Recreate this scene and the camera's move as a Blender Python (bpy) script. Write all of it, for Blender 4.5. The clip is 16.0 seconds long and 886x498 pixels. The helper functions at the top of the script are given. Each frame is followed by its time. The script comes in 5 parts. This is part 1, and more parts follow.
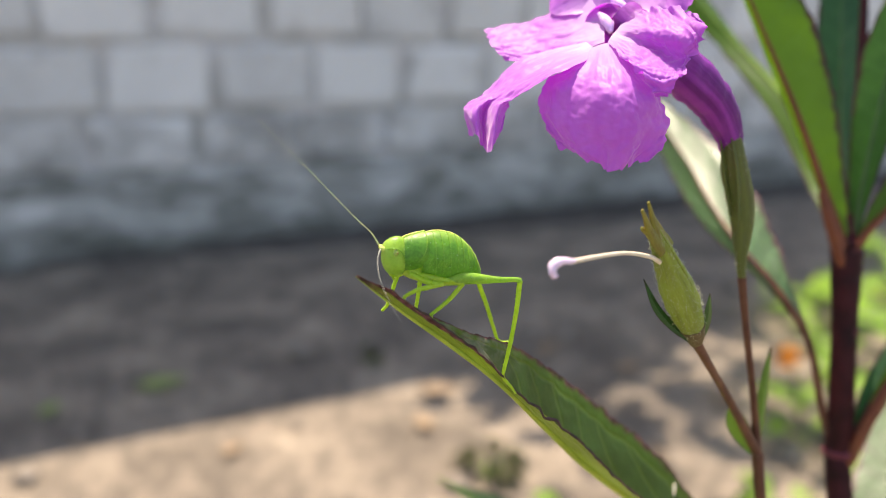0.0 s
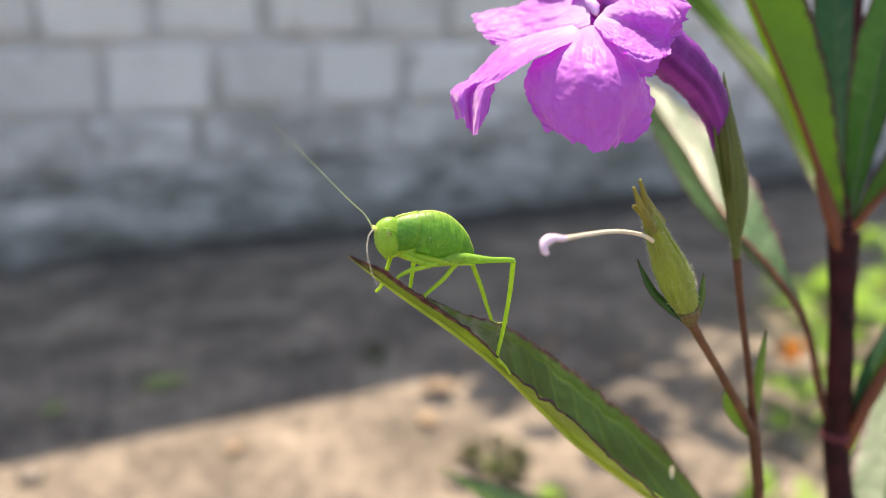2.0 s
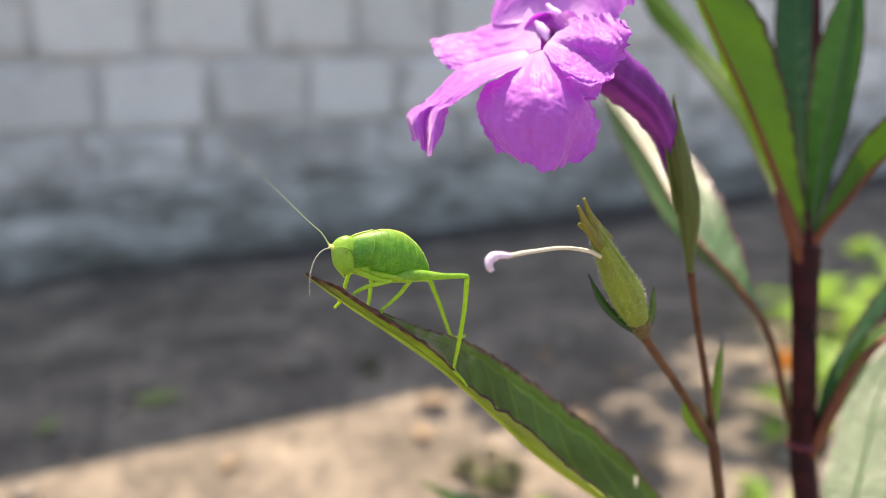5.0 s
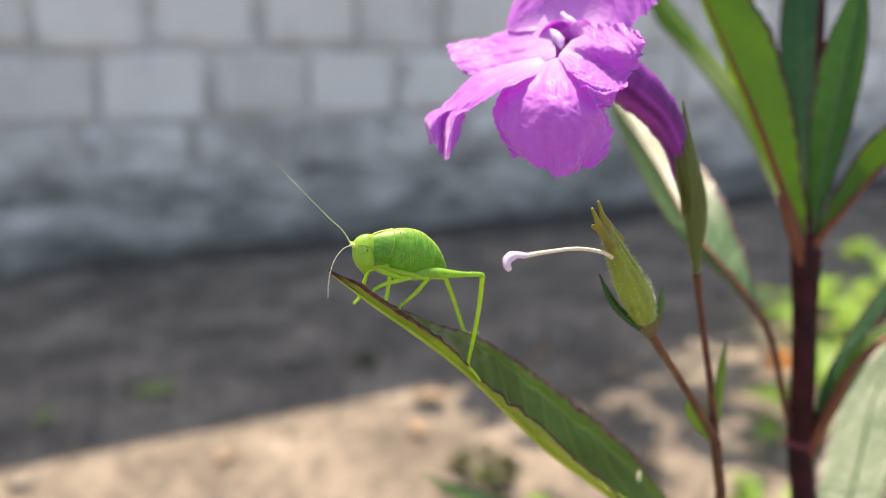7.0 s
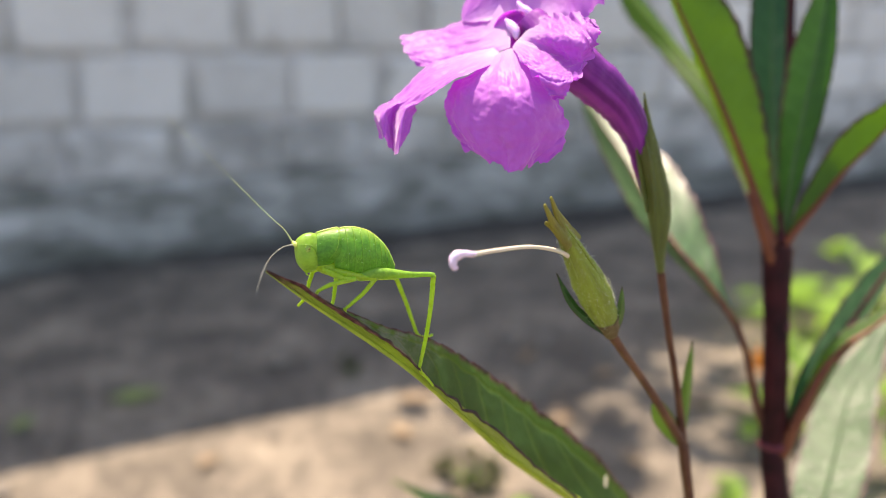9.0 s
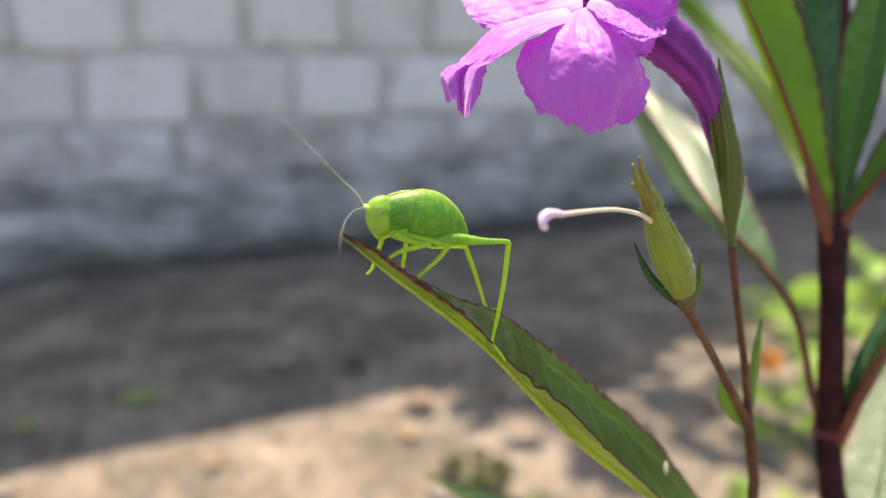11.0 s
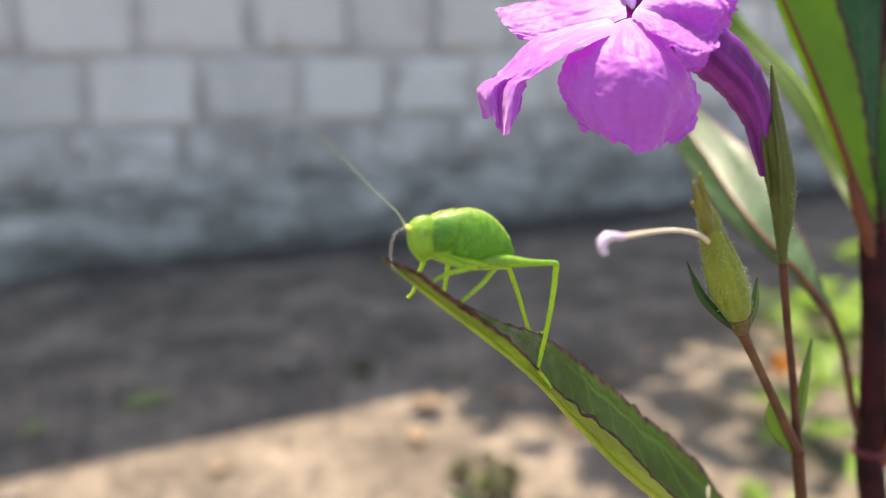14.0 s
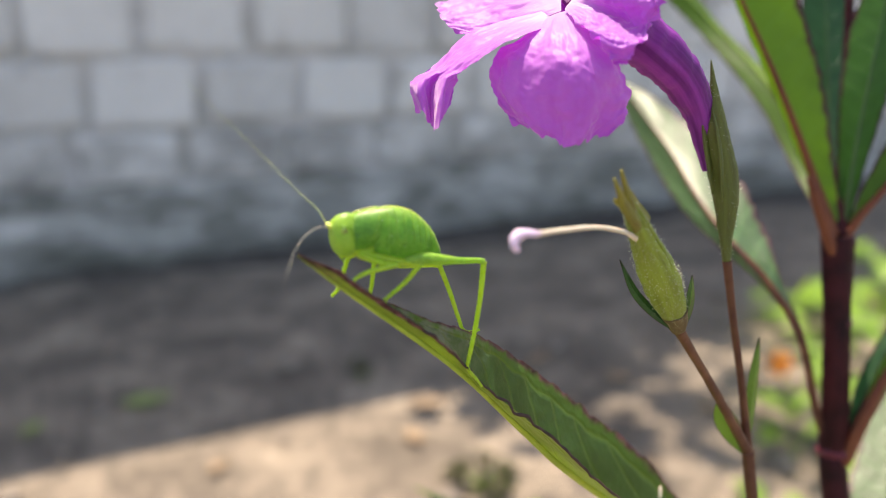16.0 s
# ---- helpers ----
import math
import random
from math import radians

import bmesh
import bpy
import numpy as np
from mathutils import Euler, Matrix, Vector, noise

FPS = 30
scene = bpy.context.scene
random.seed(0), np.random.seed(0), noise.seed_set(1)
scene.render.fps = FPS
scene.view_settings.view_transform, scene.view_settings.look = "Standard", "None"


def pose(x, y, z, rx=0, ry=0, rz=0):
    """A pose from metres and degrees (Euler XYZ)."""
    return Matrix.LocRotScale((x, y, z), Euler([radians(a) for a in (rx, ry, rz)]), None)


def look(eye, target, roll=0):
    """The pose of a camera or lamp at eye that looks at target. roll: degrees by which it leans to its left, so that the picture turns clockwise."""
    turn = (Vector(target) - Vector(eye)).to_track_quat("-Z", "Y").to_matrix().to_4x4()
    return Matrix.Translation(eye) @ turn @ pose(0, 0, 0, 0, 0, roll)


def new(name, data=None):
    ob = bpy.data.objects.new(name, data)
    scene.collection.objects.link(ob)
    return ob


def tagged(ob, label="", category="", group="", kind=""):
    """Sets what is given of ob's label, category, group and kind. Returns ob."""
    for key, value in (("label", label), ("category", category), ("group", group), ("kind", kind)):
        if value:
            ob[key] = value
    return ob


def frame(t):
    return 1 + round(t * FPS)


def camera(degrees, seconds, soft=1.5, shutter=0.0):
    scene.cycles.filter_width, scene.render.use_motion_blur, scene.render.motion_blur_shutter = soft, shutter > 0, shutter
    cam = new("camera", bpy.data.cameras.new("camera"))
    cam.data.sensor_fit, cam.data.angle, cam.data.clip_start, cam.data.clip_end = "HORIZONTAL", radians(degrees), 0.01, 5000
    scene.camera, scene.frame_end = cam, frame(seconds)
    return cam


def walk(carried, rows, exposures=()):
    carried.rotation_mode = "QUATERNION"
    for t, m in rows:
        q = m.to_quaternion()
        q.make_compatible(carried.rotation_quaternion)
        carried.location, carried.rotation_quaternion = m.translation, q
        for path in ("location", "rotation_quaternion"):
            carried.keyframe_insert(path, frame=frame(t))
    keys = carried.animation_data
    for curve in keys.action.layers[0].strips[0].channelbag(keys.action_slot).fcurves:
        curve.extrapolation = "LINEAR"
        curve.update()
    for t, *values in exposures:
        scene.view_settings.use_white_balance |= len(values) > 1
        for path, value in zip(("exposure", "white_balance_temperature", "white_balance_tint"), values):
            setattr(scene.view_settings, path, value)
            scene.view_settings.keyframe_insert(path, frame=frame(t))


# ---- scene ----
cam = camera(60, 16.0, soft=0.5)
# close focus on the insect, about twelve centimetres away
cam.data.dof.use_dof = True
cam.data.dof.focus_distance = 0.117
cam.data.dof.aperture_fstop = 9.7
cam.data.dof.aperture_blades = 0
walk(cam, [
    (0, pose(0.0000, -0.0000, 0.5700, 74.72, -0.00, 0.00)),
    (0.5, pose(-0.0008, -0.0024, 0.5695, 74.83, 0.14, 0.05)),
    (1, pose(0.0021, -0.0002, 0.5687, 74.64, 0.58, 0.08)),
    (1.5, pose(0.0013, 0.0001, 0.5676, 74.46, 0.70, 0.07)),
    (2, pose(0.0014, -0.0010, 0.5676, 74.57, 0.59, 0.04)),
    (2.5, pose(-0.0013, -0.0035, 0.5669, 74.94, 0.33, -0.07)),
    (3, pose(-0.0049, 0.0032, 0.5657, 74.95, 0.28, -0.18)),
    (3.5, pose(0.0022, -0.0038, 0.5671, 75.04, 0.47, -0.14)),
    (4, pose(0.0033, -0.0005, 0.5676, 74.90, 0.16, -0.42)),
    (4.2, pose(0.0069, -0.0054, 0.5679, 75.45, 0.44, -0.49)),
    (6.3, pose(0.0082, -0.0048, 0.5705, 75.60, 1.11, -0.17)),
    (6.5, pose(0.0036, -0.0035, 0.5701, 75.20, 0.07, -0.37)),
    (7, pose(0.0046, -0.0089, 0.5707, 75.26, 0.14, -0.33)),
    (7.5, pose(-0.0006, -0.0046, 0.5687, 75.43, -0.38, -0.49)),
    (8, pose(0.0113, -0.0030, 0.5695, 75.38, 0.41, -0.73)),
    (8.5, pose(0.0120, -0.0005, 0.5684, 75.44, 0.30, -1.14)),
    (9, pose(0.0105, -0.0038, 0.5688, 75.43, 0.22, -1.37)),
    (9.2, pose(0.0109, -0.0029, 0.5685, 75.61, 0.67, -1.49)),
    (11.3, pose(-0.0013, 0.0030, 0.5616, 75.70, 0.21, -1.41)),
    (11.5, pose(0.0005, 0.0045, 0.5618, 75.64, 0.52, -1.37)),
    (12, pose(-0.0042, 0.0037, 0.5623, 76.00, 0.29, -1.33)),
    (12.5, pose(-0.0100, 0.0063, 0.5627, 76.01, 0.32, -1.33)),
    (13, pose(-0.0083, 0.0089, 0.5609, 76.09, 0.12, -1.29)),
    (13.5, pose(-0.0079, 0.0081, 0.5609, 75.88, -0.09, -1.20)),
    (14, pose(-0.0060, 0.0081, 0.5632, 75.74, 0.40, -1.14)),
    (14.5, pose(-0.0020, 0.0075, 0.5620, 75.79, 0.43, -0.98)),
    (15, pose(-0.0041, 0.0151, 0.5596, 75.73, 0.27, -1.01)),
    (15.5, pose(0.0024, 0.0125, 0.5606, 75.62, 0.57, -0.89)),
    (16, pose(0.0048, 0.0086, 0.5626, 75.76, 0.57, -0.84)),
], exposures=[(0, 1.03, 7750, 15), (16, 1.03, 7750, 15)])

# ---- light ----
SUN_ELEV, SUN_AZ = 72.0, -15.0      # degrees; azimuth to the right of straight ahead (+y)
world = bpy.data.worlds.new("world")
scene.world = world
world.use_nodes = True
wn = world.node_tree
sky = wn.nodes.new("ShaderNodeTexSky")
sky.sky_type = "NISHITA"
sky.sun_disc = False
sky.sun_elevation, sky.sun_rotation = radians(SUN_ELEV), radians(SUN_AZ)
wn.links.new(sky.outputs[0], wn.nodes["Background"].inputs[0])
wn.nodes["Background"].inputs[1].default_value = 0.15
sun = new("sun", bpy.data.lights.new("sun", "SUN"))
sun.data.energy, sun.data.angle, sun.data.color = 5.0, radians(0.4), (1.0, 0.94, 0.85)
_e, _a = radians(SUN_ELEV), radians(SUN_AZ)
sun.matrix_world = look((0, 0, 6), (-math.sin(_a) * math.cos(_e), -math.cos(_a) * math.cos(_e), 6 - math.sin(_e)))


# ---- helpers of this scene ----
# plant space: millimetres to the right, up and away from where the shot begins
FRAME = pose(0, 0, 0.57, 90 - 15.281, 0, 0)


def P(q):
    return FRAME @ (Vector((q[0], q[1], -q[2])) * 0.001)


def D3(q):
    return FRAME.to_3x3() @ (Vector((q[0], q[1], -q[2])) * 0.001)


def spline(pts, n):
    """n + 1 points on a Catmull-Rom curve through pts (tuples or vectors of any length)."""
    a = np.array([tuple(p) for p in pts], dtype=float)
    a = np.vstack([2 * a[0] - a[1], a, 2 * a[-1] - a[-2]])
    out = []
    m = len(a) - 3
    for i in range(n + 1):
        x = i / n * m
        k = min(int(x), m - 1)
        t = x - k
        p0, p1, p2, p3 = a[k:k + 4]
        out.append(0.5 * (2 * p1 + (p2 - p0) * t + (2 * p0 - 5 * p1 + 4 * p2 - p3) * t * t + (3 * p1 - p0 - 3 * p2 + p3) * t ** 3))
    return out


def part(name, bm, material, parent, label="", smooth=True):
    me = bpy.data.meshes.new(name)
    bm.to_mesh(me)
    bm.free()
    for p in me.polygons:
        p.use_smooth = smooth
    me.materials.append(material)
    ob = new(name, me)
    ob.parent = parent
    if label:
        ob["label"] = label
    return ob


def empty(name, where, label, category, group="", kind=""):
    ob = new(name)
    ob.matrix_world = where
    ob.empty_display_size = 0.01
    return tagged(ob, label, category, group, kind)


def tube(bm, pts, radii, n=60, sides=10, rough=0.0, flat=1.0):
    """A round, tapering limb along the curve through pts, its radii spread evenly along it."""
    c = [Vector(p) for p in spline(pts, n)]
    r = [max(float(v[0]), 1e-6) for v in spline([(v,) for v in radii], n)]
    uv = bm.loops.layers.uv.verify()
    tan = (c[1] - c[0]).normalized()
    side = tan.orthogonal().normalized()
    rings = []
    for i in range(n + 1):
        tan = (c[min(i + 1, n)] - c[max(i - 1, 0)]).normalized()
        side = (side - tan * side.dot(tan)).normalized()
        up = tan.cross(side)
        ring = []
        for k in range(sides):
            a = 2 * math.pi * k / sides
            w = r[i] * (1 + rough * noise.noise(Vector((c[i] * 900)) + Vector((math.cos(a), math.sin(a), 0)) * 1.5))
            ring.append(bm.verts.new(c[i] + side * math.cos(a) * w + up * math.sin(a) * w * flat))
        rings.append(ring)
    for i in range(n):
        for k in range(sides):
            f = bm.faces.new((rings[i][k], rings[i][(k + 1) % sides], rings[i + 1][(k + 1) % sides], rings[i + 1][k]))
            for lo, (a, b) in zip(f.loops, ((k, i), (k + 1, i), (k + 1, i + 1), (k, i + 1))):
                lo[uv].uv = (a / sides, b / n)
    bm.faces.new(rings[0][::-1])
    bm.faces.new(rings[-1])
    return c


def blade(bm, mid, left, right, prof, n=80, m=12, teeth=0, tooth=0.0, wave=0.0, wave_n=9.0, seed=0, fine_wave=0.0):
    """A leaf or petal: mid is its midrib, left and right the vectors from the midrib to its edges, prof its
    share of full width from base to tip. uv: u 0 at one edge, 0.5 on the midrib, 1 at the other; v along it."""
    c = [Vector(p) for p in spline(mid, n)]
    lv = [Vector(p) for p in spline(left, n)]
    rv = [Vector(p) for p in spline(right, n)]
    pf = [max(float(p[0]), 0.004) for p in spline([(v,) for v in prof], n)]
    uv = bm.loops.layers.uv.verify()
    size = max(v.length for v in lv + rv)
    grid = []
    for i in range(n + 1):
        s = i / n
        row = []
        tan = (c[min(i + 1, n)] - c[max(i - 1, 0)]).normalized()
        for j in range(-m, m + 1):
            t = abs(j) / m
            v = (rv if j > 0 else lv)[i]
            saw = 0.0
            if teeth:
                ph = (s * teeth + (0.37 if j > 0 else 0) + seed * 0.17) % 1.0
                saw = tooth * (ph - 0.5) * t ** 6
            ragged = 0.05 * noise.noise(Vector((s * 30, seed * 3.1 + (5 if j > 0 else 0), 1))) * t ** 4
            nrm = tan.cross(v).normalized() if v.length > 1e-9 else Vector((0, 0, 1))
            if j <= 0:
                nrm = -nrm
            p = c[i] + v * t * pf[i] * (1 + saw + ragged)
            w = noise.noise(Vector((s * wave_n, j / m * 1.6, seed * 7.3))) * wave * (0.15 + t) \
                + noise.noise(Vector((s * wave_n * 3.1, j / m * 5, seed * 2.3))) * wave * 0.35 * t
            p = p + nrm * (size * w)
            if fine_wave:
                q = Vector((s * 19, j / m * 8, seed * 1.7))
                p = p + nrm * size * fine_wave * (noise.noise(q) + 0.5 * noise.noise(q * 2.3)) * min(1.0, s * 3)
            row.append(bm.verts.new(p))
        grid.append(row)
    for i in range(n):
        for j in range(2 * m):
            f = bm.faces.new((grid[i][j], grid[i][j + 1], grid[i + 1][j + 1], grid[i + 1][j]))
            for lo, (a, b) in zip(f.loops, ((j, i), (j + 1, i), (j + 1, i + 1), (j, i + 1))):
                lo[uv].uv = (a / (2 * m), b / n)
    return c


def lobe(bm, cage, n=72, m=56, frill=0.0, frill_n=9.0, teeth=0.0, tooth_n=16.0, crinkle=0.0, fold=0.0, seed=0):
    """A soft petal over a cage of rows from the throat to the rim, each from one side to the other. frill: how far the
    rim ripples out of the surface; teeth: how unevenly it is cut; crinkle, fold: the fine and the broad puckering (all in metres)."""
    across = [spline(row, m) for row in cage]
    grid = [spline([row[j] for row in across], n) for j in range(m + 1)]
    pts = [[Vector(grid[j][i]) for j in range(m + 1)] for i in range(n + 1)]
    uv = bm.loops.layers.uv.verify()
    vs = []
    for i in range(n + 1):
        row = []
        for j in range(m + 1):
            p = pts[i][j]
            du = pts[i][min(j + 1, m)] - pts[i][max(j - 1, 0)]
            dv = pts[min(i + 1, n)][j] - pts[max(i - 1, 0)][j]
            nrm = du.cross(dv).normalized()
            s, t = i / n, abs(2 * j / m - 1)
            rim = max(s ** 4, t ** 5 * min(1.0, 2.2 * s))
            # position along the rim, from one side of the throat round to the other
            k = (j / m - 0.5) * 1.6 + (s - 1) * (1 if j > m / 2 else -1) * 1.1
            out = (dv.normalized() * s ** 3 + du.normalized() * (1 if j > m / 2 else -1) * t ** 4).normalized() if s > 0.02 else Vector()
            cut = noise.noise(Vector((k * tooth_n, 0.3, seed * 4.7))) + 0.45 * noise.noise(Vector((k * tooth_n * 2.7, 1.3, seed * 2.9)))
            p = p + out * teeth * cut * rim ** 1.5
            p = p + nrm * frill * noise.noise(Vector((k * frill_n, s * 1.5, seed * 3.3))) * rim
            q = Vector((j / m * 13, s * 11, seed * 1.7))
            p = p + nrm * crinkle * (noise.noise(q) + 0.6 * noise.noise(q * 2.1) + 0.35 * noise.noise(q * 4.3)) * min(1.0, s * 4)
            p = p + nrm * fold * noise.noise(Vector((j / m * 5.5, s * 2.2, seed * 5.1))) * min(1.0, s * 3)
            row.append(bm.verts.new(p))
        vs.append(row)
    for i in range(n):
        for j in range(m):
            f = bm.faces.new((vs[i][j], vs[i][j + 1], vs[i + 1][j + 1], vs[i + 1][j]))
            for lo, (a, b) in zip(f.loops, ((j, i), (j + 1, i), (j + 1, i + 1), (j, i + 1))):
                lo[uv].uv = (a / m, b / n)


# ---- materials ----
class Mat:
    """A node material under construction."""

    def __init__(self, name):
        self.m = bpy.data.materials.new(name)
        self.m.use_nodes = True
        self.t = self.m.node_tree
        self.b = self.t.nodes["Principled BSDF"]
        self.out = self.t.nodes["Material Output"]

    def node(self, kind, **kw):
        n = self.t.nodes.new("ShaderNode" + kind)
        for k, v in kw.items():
            n.inputs[k.replace("_", " ")].default_value = v
        return n

    def link(self, a, b):
        self.t.links.new(a, b)

    def coord(self, scale=(1, 1, 1), which="Object"):
        c = self.node("TexCoord")
        mp = self.node("Mapping")
        mp.inputs["Scale"].default_value = scale
        self.link(c.outputs[which], mp.inputs["Vector"])
        return mp.outputs[0]

    def noise(self, scale, detail=4, rough=0.55, vec=None):
        n = self.node("TexNoise", Scale=scale, Detail=detail, Roughness=rough)
        self.link(vec if vec is not None else self.coord(), n.inputs["Vector"])
        return n.outputs["Fac"]

    def ramp(self, fac, stops):
        r = self.node("ValToRGB")
        e = r.color_ramp.elements
        while len(e) < len(stops):
            e.new(0.5)
        for el, (pos, col) in zip(e, stops):
            el.position, el.color = pos, (*col, 1)
        self.link(fac, r.inputs["Fac"])
        return r.outputs["Color"]

    def mix(self, fac, a, b, mode="MIX"):
        n = self.t.nodes.new("ShaderNodeMix")
        n.data_type, n.blend_type = "RGBA", mode
        for v, i in ((fac, 0), (a, 6), (b, 7)):
            if isinstance(v, (int, float)):
                n.inputs[i].default_value = v
            elif isinstance(v, tuple):
                n.inputs[i].default_value = (*v, 1)
            else:
                self.link(v, n.inputs[i])
        return n.outputs[2]

    def bump(self, height, strength, distance):
        n = self.node("Bump", Strength=strength, Distance=distance)
        self.link(height, n.inputs["Height"])
        self.link(n.outputs[0], self.b.inputs["Normal"])
        return n.outputs[0]

    def base(self, col, rough=0.5, spec=0.5):
        if isinstance(col, tuple):
            self.b.inputs["Base Color"].default_value = (*col, 1)
        else:
            self.link(col, self.b.inputs["Base Color"])
        if isinstance(rough, (int, float)):
            self.b.inputs["Roughness"].default_value = rough
        else:
            self.link(rough, self.b.inputs["Roughness"])
        self.b.inputs["Specular IOR Level"].default_value = spec

    def thin(self, col, fac, normal=None):
        """Lets light through, as thin living tissue does."""
        tr = self.node("BsdfTranslucent")
        if isinstance(col, tuple):
            tr.inputs[0].default_value = (*col, 1)
        else:
            self.link(col, tr.inputs[0])
        if normal is not None:
            self.link(normal, tr.inputs["Normal"])
        mx = self.node("MixShader")
        if isinstance(fac, (int, float)):
            mx.inputs[0].default_value = fac
        else:
            self.link(fac, mx.inputs[0])
        self.link(self.b.outputs[0], mx.inputs[1])
        self.link(tr.outputs[0], mx.inputs[2])
        self.link(mx.outputs[0], self.out.inputs["Surface"])

    def uv_axes(self):
        c = self.node("TexCoord")
        s = self.node("SeparateXYZ")
        self.link(c.outputs["UV"], s.inputs[0])
        return s.outputs[0], s.outputs[1]

    def math(self, op, a, b=0.0, c=0.0):
        n = self.t.nodes.new("ShaderNodeMath")
        n.operation = op
        for i, v in enumerate((a, b, c)):
            if isinstance(v, (int, float)):
                n.inputs[i].default_value = v
            else:
                self.link(v, n.inputs[i])
        return n.outputs[0]


def leaf_material(name, deep, light, through_col, fac, rough, edge=(0.06, 0.015, 0.02), edge_at=0.9, veins=15.0, spec=0.5, tip=False):
    k = Mat(name)
    u, v = k.uv_axes()
    across = k.math("ABSOLUTE", k.math("SUBTRACT", u, 0.5))            # 0 on the midrib, 0.5 at the edge
    # side veins run forward from the midrib
    ph = k.math("SUBTRACT", k.math("MULTIPLY", v, veins), k.math("MULTIPLY", across, 2.2))
    wob = k.math("MULTIPLY", k.noise(140, 2), 0.5)
    tri = k.math("ABSOLUTE", k.math("SUBTRACT", k.math("FRACT", k.math("ADD", ph, wob)), 0.5))
    vein = k.math("LESS_THAN", tri, 0.055)
    rib = k.math("LESS_THAN", across, 0.022)
    veins_all = k.math("MAXIMUM", k.math("MULTIPLY", vein, 0.55), rib)
    body = k.ramp(k.noise(260, 5), [(0.3, deep), (0.7, light)])
    body = k.mix(k.math("MULTIPLY", veins_all, 0.7), body, tuple(min(1, c * 2.6) for c in light))
    ragged = k.math("ADD", k.math("MULTIPLY", across, 2.0), k.math("MULTIPLY", k.math("SUBTRACT", k.noise(420, 3), 0.5), 0.22))
    rim = k.ramp(ragged, [(edge_at - 0.04, (0, 0, 0)), (edge_at + 0.05, (1, 1, 1))])
    body = k.mix(rim, body, edge)
    if tip:
        rim = k.math("MAXIMUM", rim, k.ramp(v, [(0.9, (0, 0, 0)), (0.985, (0.85, 0.85, 0.85))]))
        body = k.mix(rim, body, edge)
    k.base(body, rough, spec)
    cells = k.noise(2600, 3)
    h = k.math("SUBTRACT", k.math("ADD", k.math("MULTIPLY", cells, 0.35), k.noise(500, 3)), k.math("MULTIPLY", veins_all, 0.8))
    k.bump(h, 0.55, 0.0003)
    glow = k.mix(k.math("MULTIPLY", veins_all, 0.7), through_col, tuple(min(1, c * 0.45) for c in through_col))
    glow = k.mix(rim, glow, tuple(c * 0.6 for c in edge))
    k.thin(glow, fac)
    return k.m


LEAF = leaf_material("leaf_green", (0.02, 0.058, 0.006), (0.038, 0.1, 0.01), (0.18, 0.43, 0.004), 0.37, 0.45, spec=0.35)


